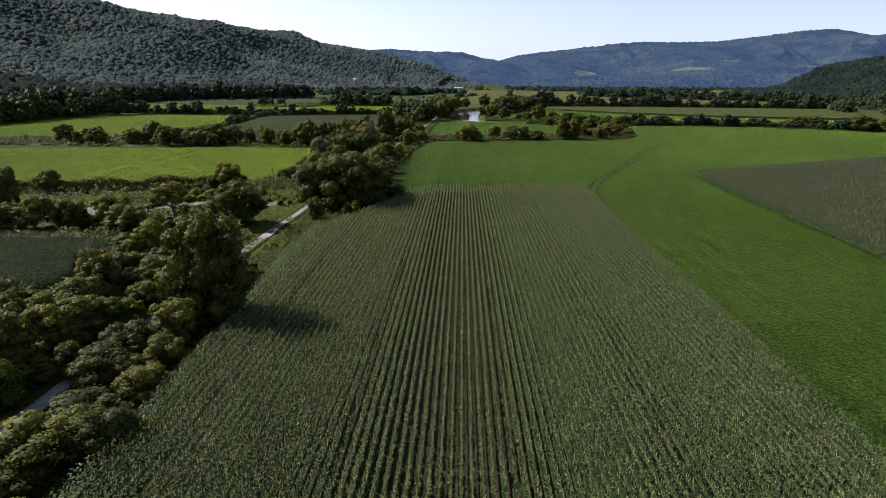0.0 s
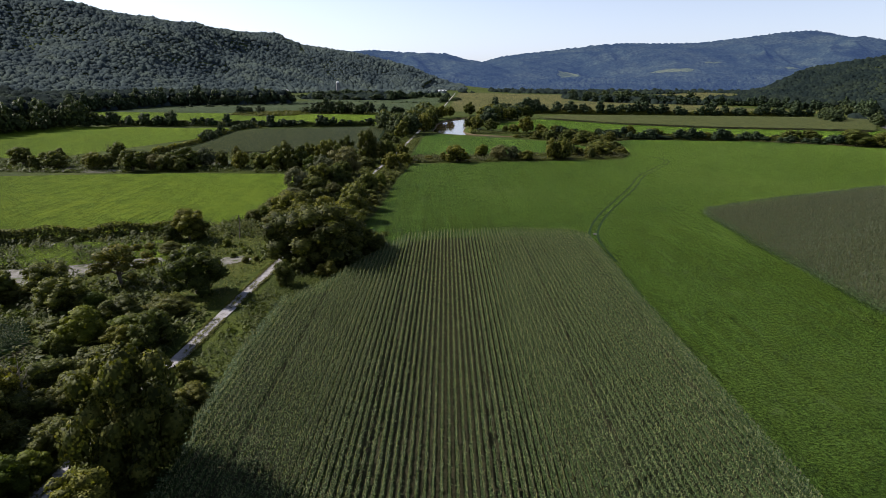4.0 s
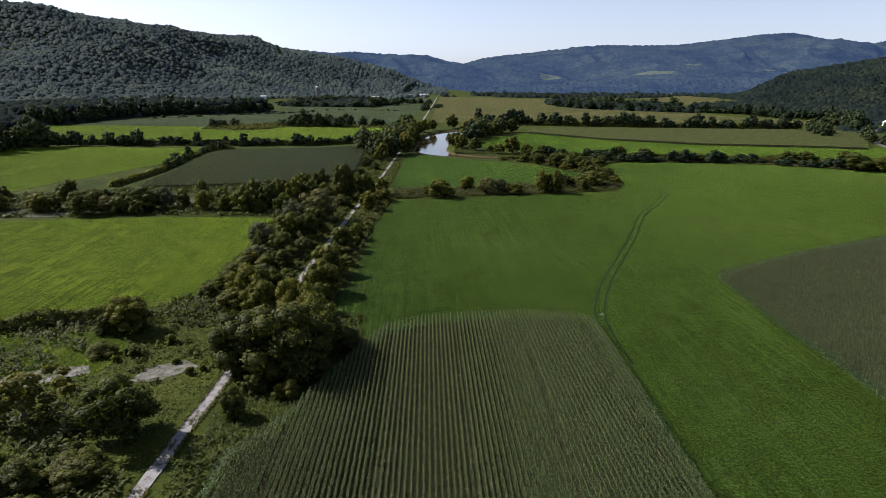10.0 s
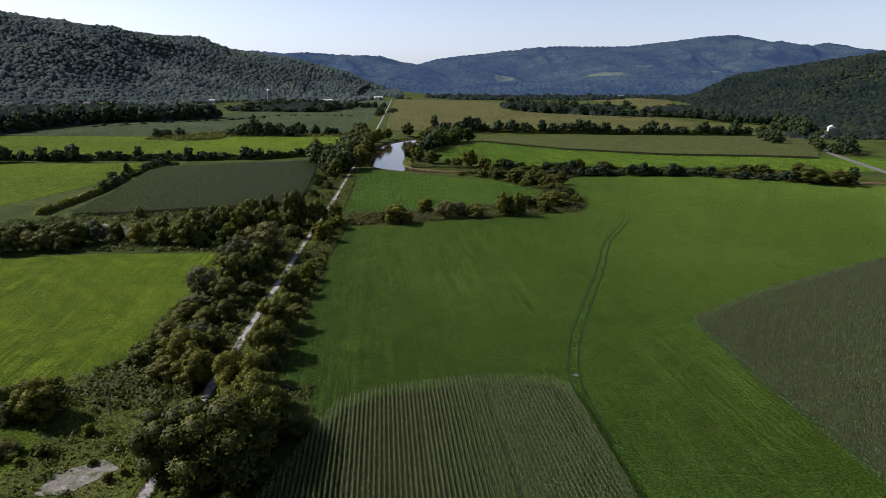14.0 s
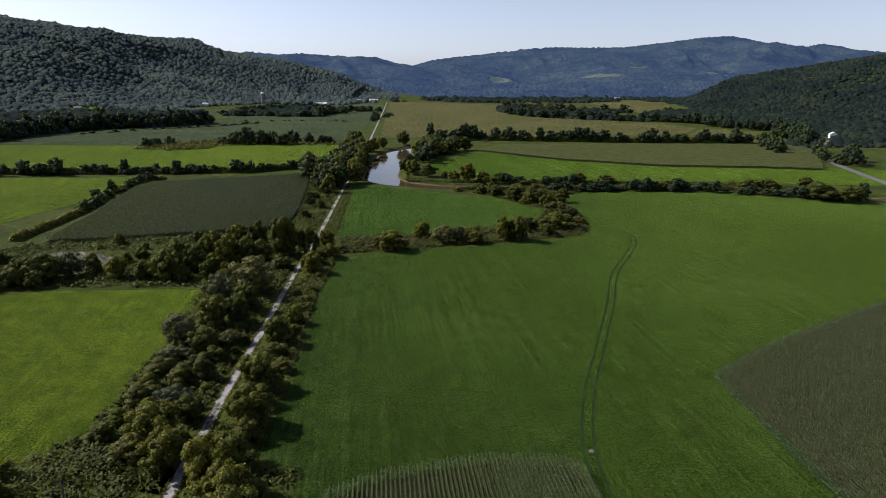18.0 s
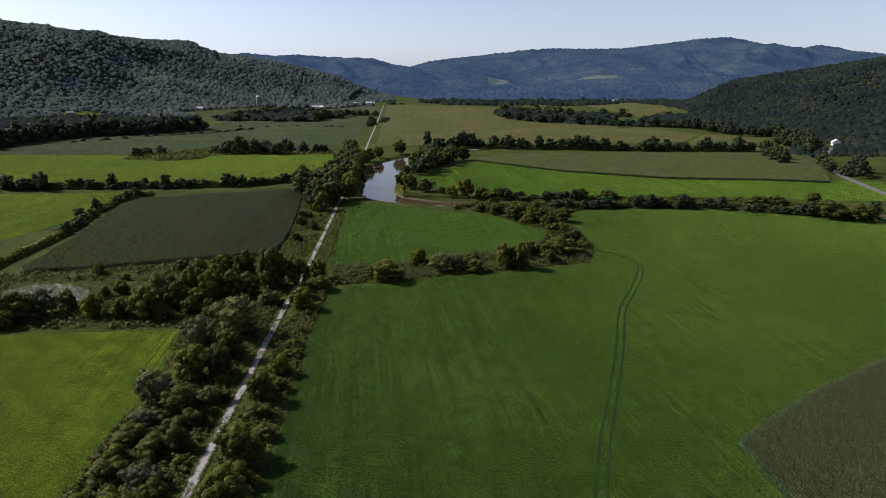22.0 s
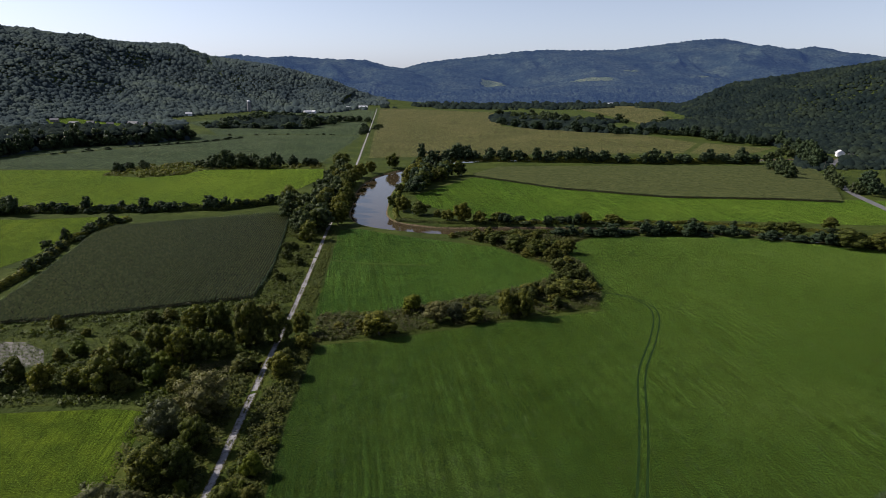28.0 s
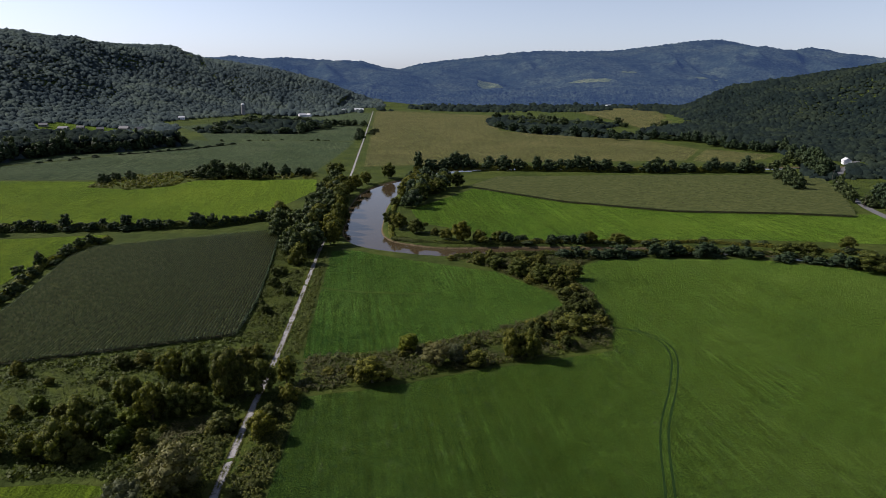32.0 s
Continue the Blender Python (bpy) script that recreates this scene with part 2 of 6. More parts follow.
def mesh_of(name, verts, faces, mat=None, smooth=False, normals=None):
    """A mesh from arrays: faces all of one size; normals: the soft shading of a leafy mass, corner by corner."""
    verts, faces = np.asarray(verts, np.float32), np.asarray(faces, np.int32)
    me = bpy.data.meshes.new(name)
    n, k = faces.shape
    me.vertices.add(len(verts))
    me.vertices.foreach_set("co", verts.ravel())
    me.loops.add(n * k)
    me.loops.foreach_set("vertex_index", faces.ravel())
    me.polygons.add(n)
    me.polygons.foreach_set("loop_start", np.arange(0, n * k, k, dtype=np.int32))
    if smooth:
        me.polygons.foreach_set("use_smooth", np.ones(n, dtype=bool))
    me.update(calc_edges=True)
    if normals is not None:
        me.polygons.foreach_set("use_smooth", np.ones(n, dtype=bool))
        me.normals_split_custom_set_from_vertices(np.asarray(normals, np.float32))
    if mat:
        me.materials.append(mat)
    return me


def part(name, data, mat, parent, label=""):
    """Links a bmesh or mesh as one mesh object under a thing or a part."""
    if isinstance(data, bmesh.types.BMesh):
        me = bpy.data.meshes.new(name)
        data.to_mesh(me)
        data.free()
    else:
        me = data
    if mat and not me.materials:
        me.materials.append(mat)
    ob = new(name, me)
    ob.parent = parent
    if label:
        ob["label"] = label
    return ob


def thing(name, label, category, group="", kind=""):
    return tagged(new(name), label, category, group, kind)


def smooth_loop(pts, steps=6, closed=True):
    """Catmull-Rom curve through plan points."""
    p = [Vector(q) for q in pts]
    n, out = len(p), []
    for i in range(n if closed else n - 1):
        a, b = p[(i - 1) % n if closed else max(i - 1, 0)], p[i]
        c, d = p[(i + 1) % n], p[(i + 2) % n if closed else min(i + 2, n - 1)]
        for s in range(steps):
            t = s / steps
            out.append(0.5 * ((2 * b) + (c - a) * t + (2 * a - 5 * b + 4 * c - d) * t * t + (3 * b - a - 3 * c + d) * t ** 3))
    if not closed:
        out.append(p[-1])
    return out


def wobble(pts, amount, cell=9.0):
    out = []
    for i, q in enumerate(pts):
        n = noise.noise_vector(Vector((q[0] / cell, q[1] / cell, 3.1)))
        out.append((q[0] + n.x * amount, q[1] + n.y * amount))
    return out


def dense(pts, step=6.0):
    out = []
    for i in range(len(pts)):
        a, b = Vector(pts[i]), Vector(pts[(i + 1) % len(pts)])
        k = max(1, int((b - a).length / step))
        out += [tuple(a.lerp(b, j / k)) for j in range(k)]
    return out


def sheet(name, outline, z, mat, label, category, edge=0.8):
    """A flat piece of ground with an uneven edge."""
    bm = bmesh.new()
    vs = [bm.verts.new((x, y, z)) for x, y in wobble(dense(outline), edge)]
    f = bm.faces.new(vs)
    if f.normal.z < 0:
        f.normal_flip()
    bmesh.ops.triangulate(bm, faces=[f])
    bm.normal_update()
    for g in bm.faces:
        if g.normal.z < 0:
            g.normal_flip()
    me = bpy.data.meshes.new(name)
    bm.to_mesh(me)
    bm.free()
    me.materials.append(mat)
    return tagged(new(name, me), label, category, kind="structure")


def inside(pts, poly):
    """Which of the points (n, 2) lie in the outline."""
    x, y = pts[:, 0], pts[:, 1]
    hit = np.zeros(len(pts), bool)
    for i in range(len(poly)):
        (x0, y0), (x1, y1) = poly[i - 1], poly[i]
        if y0 == y1:
            continue
        c = (y0 > y) != (y1 > y)
        hit ^= c & (x < (x1 - x0) * (y - y0) / (y1 - y0) + x0)
    return hit


def line_distance(x, y, pts):
    """Distance to a polyline, and the value (third entry) of its nearest place."""
    best, val = np.full(x.shape, 1e9), np.zeros(x.shape)
    for a, b in zip(pts[:-1], pts[1:]):
        dx, dy = b[0] - a[0], b[1] - a[1]
        t = np.clip(((x - a[0]) * dx + (y - a[1]) * dy) / (dx * dx + dy * dy), 0, 1)
        d = np.hypot(x - a[0] - t * dx, y - a[1] - t * dy)
        v = (a[2] + (b[2] - a[2]) * t) if len(a) > 2 else np.zeros(x.shape)
        val = np.where(d < best, v, val)
        best = np.minimum(d, best)
    return best, val


# ---- lie of the land ----
rng0 = np.random.default_rng(3)
RIVER = [(700, 430), (520, 400), (380, 395), (275, 425), (225, 454), (150, 468), (108, 474), (80, 475), (62, 475), (44, 482), (23, 499), (16, 525), (18.5, 563), (23, 614), (34, 668),
         (48, 712), (80, 752), (112, 788), (160, 808), (260, 806), (420, 780), (560, 790), (700, 820)]
RIVER_HALF = [7, 7, 7, 6.5, 6.5, 6.5, 6.5, 8, 9, 9, 10.5, 11, 11.5, 13, 14, 10, 9, 9, 9, 9, 9, 9]
RIVER_LINE = [(*p, w) for p, w in zip(RIVER, RIVER_HALF)]
RIVER_FINE = [tuple(v) for v in smooth_loop(RIVER_LINE, 5, closed=False)]
CREST_LEFT = [(-2400, 300, 300), (-1500, 1250, 245), (-1000, 1750, 219), (-860, 1900, 199), (-780, 2020, 189), (-700, 2150, 179), (-588, 2387, 187), (-500, 2400, 168), (-454, 2410, 153), (-330, 2420, 136), (-258, 2420, 126), (-165, 2420, 106), (-60, 2410, 80), (29, 2400, 44), (85, 2380, 22)]
CREST_RIGHT = [(2600, 600, 260), (1900, 1250, 190), (1412, 1690, 140), (1248, 1831, 102), (1145, 1934, 78), (1078, 1994, 30), (1000, 2050, 8)]
FAR_LEFT = [(-2600, 150), (-1500, 165), (-1000, 190), (-746, 206), (-618, 217), (-474, 203), (-344, 211), (-148, 201), (119, 194), (220, 166), (329, 150), (420, 120), (620, 60), (900, 0)]
FAR_RIGHT = [(-300, 0), (100, 80), (250, 130), (357, 156), (500, 196), (650, 212), (878, 240), (1108, 271), (1302, 285), (1580, 286), (1820, 293), (2020, 318), (2223, 343), (2387, 368), (2565, 379), (2725, 359), (2944, 324), (3098, 307), (3290, 337), (3425, 323), (3613, 276), (3731, 250), (4300, 180), (4800, 150)]
FOOTHILLS = [(-900, 30), (-300, 52), (100, 40), (420, 34), (700, 56), (1000, 48), (1300, 72), (1700, 66), (2100, 86), (2600, 70), (3300, 90), (4800, 80)]
LATTICE = np.random.default_rng(11).uniform(-1, 1, (257, 257))


def hummocks(x, y, cell, shift=0.0):
    """Smooth random relief between -1 and 1, with features about a cell across."""
    u, v = np.asarray(x, float) / cell + 31.7 + shift, np.asarray(y, float) / cell + 17.3 - shift
    i, j = np.floor(u).astype(int), np.floor(v).astype(int)
    p, q = u - i, v - j
    p, q = p * p * (3 - 2 * p), q * q * (3 - 2 * q)
    i, j, i1, j1 = i % 256, j % 256, (i + 1) % 256, (j + 1) % 256
    return (LATTICE[i, j] * (1 - p) + LATTICE[i1, j] * p) * (1 - q) + (LATTICE[i, j1] * (1 - p) + LATTICE[i1, j1] * p) * q


def ridge(x, y, crest, reach):
    d, z = line_distance(x, y, crest)
    s = np.clip(1 - d / (reach * (0.35 + 0.65 * np.clip(z / 200, 0, 1.4))), 0, 1)
    gullies = 0.6 * hummocks(x + 60 * hummocks(x, y, 300), y, 190) + 0.3 * hummocks(x, y, 75, 5.0)
    return z * s * s * (3 - 2 * s) * (1 + 0.34 * gullies * np.clip((0.95 - s) * 3, 0, 1))


def land(x, y):
    """Height of the ground without the river's bed."""
    x, y = np.asarray(x, float), np.asarray(y, float)
    return np.maximum(ridge(x, y, CREST_LEFT, 700), ridge(x, y, CREST_RIGHT, 1050))


def flank(x, y, crest, y0, y1, steep):
    """A long mountain side climbing from y0 to its crest at y1, cut by gullies."""
    h = np.interp(x, [c[0] for c in crest], [c[1] for c in crest])
    s = np.clip((y - y0) / (y1 - y0), 0, 1) * np.clip(1 - (y - y1) / 900, 0, 1)
    bend = x + 190 * hummocks(x, y, 520, 3.0) + 70 * hummocks(x, y, 230, 9.0)
    spurs = 1 - 2 * np.abs(hummocks(bend, y * 0.35, 330, 1.0)) + 0.7 * (0.5 - np.abs(hummocks(bend, y * 0.5, 140, 7.0)))
    return h * s ** steep * (1 + 0.3 * spurs * np.clip((0.93 - s) * 4, 0, 1) * np.clip(s * 4, 0, 1))


def mountains(x, y):
    x, y = np.asarray(x, float), np.asarray(y, float)
    far = np.maximum(flank(x, y, FAR_LEFT, 2450, 4100, 1.5), flank(x, y, FAR_RIGHT, 2550, 4450, 1.5))
    return np.maximum(far, flank(x, y, FOOTHILLS, 2450, 3050, 1.1))


def bed(x, y):
    """How far the river has cut below the ground."""
    d, w = line_distance(np.asarray(x, float), np.asarray(y, float), RIVER_FINE)
    return -3.4 * np.clip((w + 3.0 - d) / 4.5, 0, 1)


def steps(a, b, d):
    return np.arange(a, b, d)


gx = np.concatenate([steps(-4200, -1400, 200), steps(-1400, -240, 40), steps(-240, 0, 8), steps(0, 120, 1.5), steps(120, 300, 3), steps(300, 720, 10), steps(720, 1500, 40), steps(1500, 4401, 200)])
gy = np.concatenate([steps(-1500, -100, 200), steps(-100, 380, 20), steps(380, 440, 3), steps(440, 560, 1.5), steps(560, 780, 3), steps(780, 1000, 10), steps(1000, 2600, 40), steps(2600, 4800, 100)])
GX, GY = np.meshgrid(gx, gy)
GZ = land(GX, GY) + bed(GX, GY) - 0.06
idx = np.arange(GX.size).reshape(GX.shape)
quads = np.stack([idx[:-1, :-1], idx[:-1, 1:], idx[1:, 1:], idx[1:, :-1]], -1).reshape(-1, 4)
MAT_GROUND = earth_material("valley floor and wooded slopes", [(0.25, (0.016, 0.026, 0.006)), (0.45, (0.03, 0.043, 0.008)), (0.62, (0.045, 0.058, 0.011)), (0.8, (0.058, 0.06, 0.02))], 0.03, 0.22, 1.0, 3.0)
gn = MAT_GROUND.node_tree
gb = gn.nodes["Principled BSDF"]
was = gb.inputs["Base Color"].links[0].from_socket
place = gn.nodes.new("ShaderNodeTexCoord").outputs["Object"]
depth = gn.nodes.new("ShaderNodeSeparateXYZ")
gn.links.new(place, depth.inputs[0])
waver = gn.nodes.new("ShaderNodeMath")
waver.operation = "ADD"
gn.links.new(depth.outputs[2], waver.inputs[0])
gn.links.new(noise_node(gn, place, 0.35, 4).outputs[0], waver.inputs[1])
low = ramp(gn, [(0.0, (1, 1, 1)), (1.0, (0, 0, 0))])
span = gn.nodes.new("ShaderNodeMapRange")
span.inputs[1].default_value, span.inputs[2].default_value = -1.1, -0.5
gn.links.new(waver.outputs[0], span.inputs[0])
gn.links.new(span.outputs[0], low.inputs[0])
gn.links.new(mixed(gn, was, (0.085, 0.066, 0.04), low.outputs[0]), gb.inputs["Base Color"])
tagged(new("ground", mesh_of("ground", np.stack([GX.ravel(), GY.ravel(), GZ.ravel()], 1), quads, MAT_GROUND, True)),
       "valley floor with rough grass rising to wooded hills", "ground", kind="structure")

PASTURES = ((735, 3420, 80, 130), (1240, 3330, 110, 50), (1900, 3395, 70, 30), (1560, 3610, 45, 22))  # x, y, half-widths


def open_slope(x, y):
    """Where the slopes are pasture, not woods."""
    out = np.zeros(np.shape(x), bool)
    for px, py, a, c in PASTURES:
        turn = np.arctan2((y - py) / c, (x - px) / a)
        out |= np.hypot((x - px) / a, (y - py) / c) < 0.9 + 0.16 * np.sin(2 * turn + px) + 0.12 * np.sin(5 * turn + py)
    return out


# the blue mountains that close the valley: far-off backdrop, haze put in as blue emission
m, nt, b, co = start_material("distant wooded mountains with haze glow", 0.95, 0.0)
far_n = noise_node(nt, co, 0.0045, 9, 0.7)
far_r = ramp(nt, [(0.36, (0.008, 0.014, 0.013)), (0.5, (0.017, 0.0255, 0.021)), (0.64, (0.030, 0.04, 0.028))])
nt.links.new(far_n.outputs[0], far_r.inputs[0])
fine_n = noise_node(nt, co, 0.06, 7, 0.8)
fine_r = ramp(nt, [(0.38, (0.25, 0.27, 0.32)), (0.62, (1.8, 1.75, 1.65))])
nt.links.new(fine_n.outputs[0], fine_r.inputs[0])
nt.links.new(mixed(nt, far_r.outputs[0], fine_r.outputs[0], 0.85, "MULTIPLY"), b.inputs["Base Color"])
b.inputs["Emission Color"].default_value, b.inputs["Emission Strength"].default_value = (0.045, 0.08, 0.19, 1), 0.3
bumped(nt, b, fine_n.outputs[0], 1.0, 7.0)
MAT_FAR_HAZE = m
fx, fy = np.meshgrid(steps(-2600, 4500, 12), np.concatenate([steps(2450, 3300, 12), steps(3300, 4620, 18)]))
fz = mountains(fx, fy) - 1.0
fz += np.where((fz > 2) & ~open_slope(fx, fy), rng0.uniform(0, 8.5, fz.shape) + 2.5 * hummocks(fx, fy, 40), 0)
fi = np.arange(fx.size).reshape(fx.shape)
tagged(new("backdrop", mesh_of("backdrop", np.stack([fx.ravel(), fy.ravel(), fz.ravel()], 1), np.stack([fi[:-1, :-1], fi[:-1, 1:], fi[1:, 1:], fi[1:, :-1]], -1).reshape(-1, 4), MAT_FAR_HAZE, True)),
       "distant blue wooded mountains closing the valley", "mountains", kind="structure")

MAT_PASTURE = field_material("distant pasture with haze glow", (0.05, 0.066, 0.034), (0.064, 0.08, 0.042), (0.078, 0.09, 0.05), 20.0, 0.3, (0.10, 0.105, 0.07), 0.4, sheen=0.02)
# haze over the far grass, put in as a faint blue glow
for nd in MAT_PASTURE.node_tree.nodes:
    if nd.type == "BSDF_PRINCIPLED":
        nd.inputs["Emission Color"].default_value, nd.inputs["Emission Strength"].default_value = (0.045, 0.08, 0.2, 1), 0.25

# the river
m, nt, b, co = start_material("river water", 0.04, 0.34)
b.inputs["Base Color"].default_value = (0.035, 0.026, 0.015, 1)
rip = noise_node(nt, stretched(nt, co, 0.6, 0.25), 1.0, 4)
b.inputs["IOR"].default_value = 1.33
bumped(nt, b, rip.outputs[0], 0.5, 0.08)
MAT_WATER = m
left, right = [], []
for i, q in enumerate(RIVER_FINE):
    a, c = RIVER_FINE[max(i - 1, 0)], RIVER_FINE[min(i + 1, len(RIVER_FINE) - 1)]
    t = Vector((c[0] - a[0], c[1] - a[1])).normalized()
    left.append((q[0] - t.y * (q[2] + 2.2), q[1] + t.x * (q[2] + 2.2), -1.9))
    right.append((q[0] + t.y * (q[2] + 2.2), q[1] - t.x * (q[2] + 2.2), -1.9))
n = len(left)
tagged(new("water", mesh_of("water", left + right, [(i, n + i, n + i + 1, i + 1) for i in range(n - 1)], MAT_WATER)),
       "slow brown river reflecting the pale sky", "river", kind="structure")

# fields
sheet("hay_field", [(20, -40), (30, 36), (34, 165), (20, 171), (0, 167), (-9, 164), (-12, 175), (-18, 182), (-15, 206), (-12, 269), (-7, 314), (10, 316), (50, 325), (97, 334),
                    (104, 352), (112, 395), (108, 425), (140, 447), (215, 438), (270, 408), (330, 385), (480, 385), (480, -40)], 0.03, MAT_HAY,
      "large mown green hay meadow with faint swaths", "field")
sheet("river_field", [(-9, 342), (-2, 480), (10, 480), (32, 462), (78, 431), (95, 396), (95, 378), (76, 363), (22, 341)], 0.03, MAT_HAY_R, "mown green meadow between trail, river and hedge", "field")
sheet("left_meadow", [(-320, 262), (-160, 270), (-126, 277), (-91, 281), (-58, 279), (-47, 276), (-47, 234), (-49, 197), (-56, 184), (-67, 178), (-95, 170), (-220, 150), (-320, 140)], 0.03, MAT_HAY_BRIGHT,
      "bright green mown meadow beside the trail hedge", "field")
sheet("triangle_meadow", [(-400, 545), (-190, 528), (-135, 533), (-128, 516), (-147, 490), (-147, 440), (-180, 330), (-400, 320)], 0.03, MAT_HAY_BRIGHT, "bright green meadow behind the maize", "field")
sheet("far_meadow", [(-520, 765), (-300, 757), (-221, 748), (-128, 745), (-21, 742), (-17, 687), (-48, 590), (-77, 556), (-210, 571), (-520, 590)], 0.03, MAT_HAY_BRIGHT, "bright green meadow beyond the hedge", "field")
sheet("soybean_field", [(-420, 770), (-300, 764), (-228, 757), (-90, 780), (-25, 790), (5, 1000), (20, 1115), (-80, 1148), (-140, 1133), (-196, 1136), (-150, 1085), (-201, 1016), (-272, 956), (-296, 918), (-340, 870), (-460, 800)], 0.03, MAT_SOY, "blue-green soybean field beside the straight road", "field")
sheet("soybean_field_west", [(-640, 790), (-470, 806), (-345, 876), (-299, 926), (-275, 964), (-205, 1025), (-155, 1092), (-215, 1160), (-262, 1175), (-330, 1095), (-433, 995), (-560, 875)], 0.06, MAT_SOY, "blue-green soybean field below the western woods", "field")
sheet("soybean_field_north", [(-196, 1143), (-140, 1141), (-80, 1156), (18, 1123), (42, 1480), (-30, 1490), (-38, 1400), (-78, 1262), (-160, 1278), (-240, 1290)], 0.09, MAT_SOY, "blue-green soybean field beside the copse", "field")
sheet("soybean_field_far", [(-28, 1500), (48, 1500), (78, 1950), (30, 2020), (-50, 1800), (-230, 1840), (-380, 1600), (-310, 1440), (-250, 1310), (-232, 1500), (-165, 1668), (-90, 1585)], 0.03, MAT_SOY, "pale green far field below the hill", "field")
sheet("north_field", [(52, 590), (113, 674), (160, 640), (240, 580), (316, 556), (362, 540), (500, 500), (480, 440), (314, 458), (234, 480), (152, 486), (97, 486), (84, 516), (54, 545)], 0.03, MAT_HAY_N,
      "striped green meadow across the river", "field")
sheet("maize_field_far", [(25, 830), (99, 2150), (394, 1847), (290, 1318), (480, 1105), (495, 975), (407, 852), (190, 853)], 0.03, MAT_TAN, "wide tan field of tasselled maize", "field")
sheet("maize_field_east", [(505, 975), (560, 900), (512, 857), (437, 812), (414, 849)], 0.03, MAT_TAN, "small tan maize field below the hill", "field")
HILL_FIELD = [(690, 2000), (869, 2250), (1000, 2150), (700, 1420), (650, 1325), (582, 1325), (639, 1599)]


def draped(name, outline, step, lift, mat, label, category):
    """A field that follows the slope of the ground."""
    p = np.array(outline, float)
    hx, hy = np.meshgrid(np.arange(p[:, 0].min(), p[:, 0].max() + step, step), np.arange(p[:, 1].min(), p[:, 1].max() + step, step))
    hi = np.arange(hx.size).reshape(hx.shape)
    hq = np.stack([hi[:-1, :-1], hi[:-1, 1:], hi[1:, 1:], hi[1:, :-1]], -1).reshape(-1, 4)
    hq = hq[inside(np.stack([hx.ravel()[hq[:, 0]], hy.ravel()[hq[:, 0]]], 1), outline)]
    hv = np.stack([hx.ravel(), hy.ravel(), land(hx, hy).ravel() + lift], 1)
    used_v, hq = np.unique(hq, return_inverse=True)
    return tagged(new(name, mesh_of(name, hv[used_v], hq.reshape(-1, 4), mat, True)), label, category, kind="structure")


draped("maize_field_hill", HILL_FIELD, 8, 0.5, MAT_TAN, "distant tan maize field rising to the hill", "field")


# the trail and its far continuation
def ribbon(name, pts, half, z, mat, label, category, detail=24):
    c = smooth_loop(pts, detail, closed=False)
    v, n = [], len(c)
    for side in (-1, 1):
        for i, q in enumerate(c):
            t = (c[min(i + 1, n - 1)] - c[max(i - 1, 0)]).normalized()
            w = half * (1 + 0.12 * noise.noise(Vector((q.x / 3, q.y / 3, side))) + 0.08 * noise.noise(Vector((q.x / 0.7, q.y / 0.7, side))))
            v.append((q.x - t.y * w * side, q.y + t.x * w * side, z))
    return tagged(new(name, mesh_of(name, v, [(n + i, i, i + 1, n + i + 1) for i in range(n - 1)], mat)), label, category, kind="structure")


TRAIL = [(-40, -60), (-37.5, 30), (-36.5, 60), (-35, 97), (-33.5, 125), (-31.8, 150), (-28.5, 204), (-25, 252), (-21.5, 300), (-17, 353), (-13, 414), (-9, 478), (-1, 600), (12, 790), (19, 909), (45, 1350), (92, 2171)]
ribbon("road", TRAIL, 0.98, 0.05, MAT_GRAVEL, "straight pale gravel farm trail", "road", 60)

# ---- maize ----
rng = np.random.default_rng(7)


def plants_in(outline, turn, row, gap, jitter=0.05, tramlines=0):
    """Plant places in rows along one heading (degrees clockwise from +y), within an outline."""
    p = np.array(outline, float)
    c, r = p.mean(0), np.hypot(*(p - p.mean(0)).T).max() + 2
    u, v = np.meshgrid(np.arange(-r, r, row), np.arange(-r, r, gap))
    if tramlines:   # rows run over by the sprayer's wheels
        thin = (np.arange(u.shape[1]) % tramlines == 7)[None] & (rng.uniform(0, 1, u.shape) < 0.45)
        u, v = u[~thin], v[~thin]
    u, v = u.ravel(), v.ravel()
    v = v + rng.uniform(-gap / 2, gap / 2, len(v))
    u = u + rng.normal(0, jitter * row, len(u))
    a = radians(turn)
    q = np.stack([c[0] + u * math.cos(a) + v * math.sin(a), c[1] - u * math.sin(a) + v * math.cos(a)], 1)
    return q[inside(q, outline)]


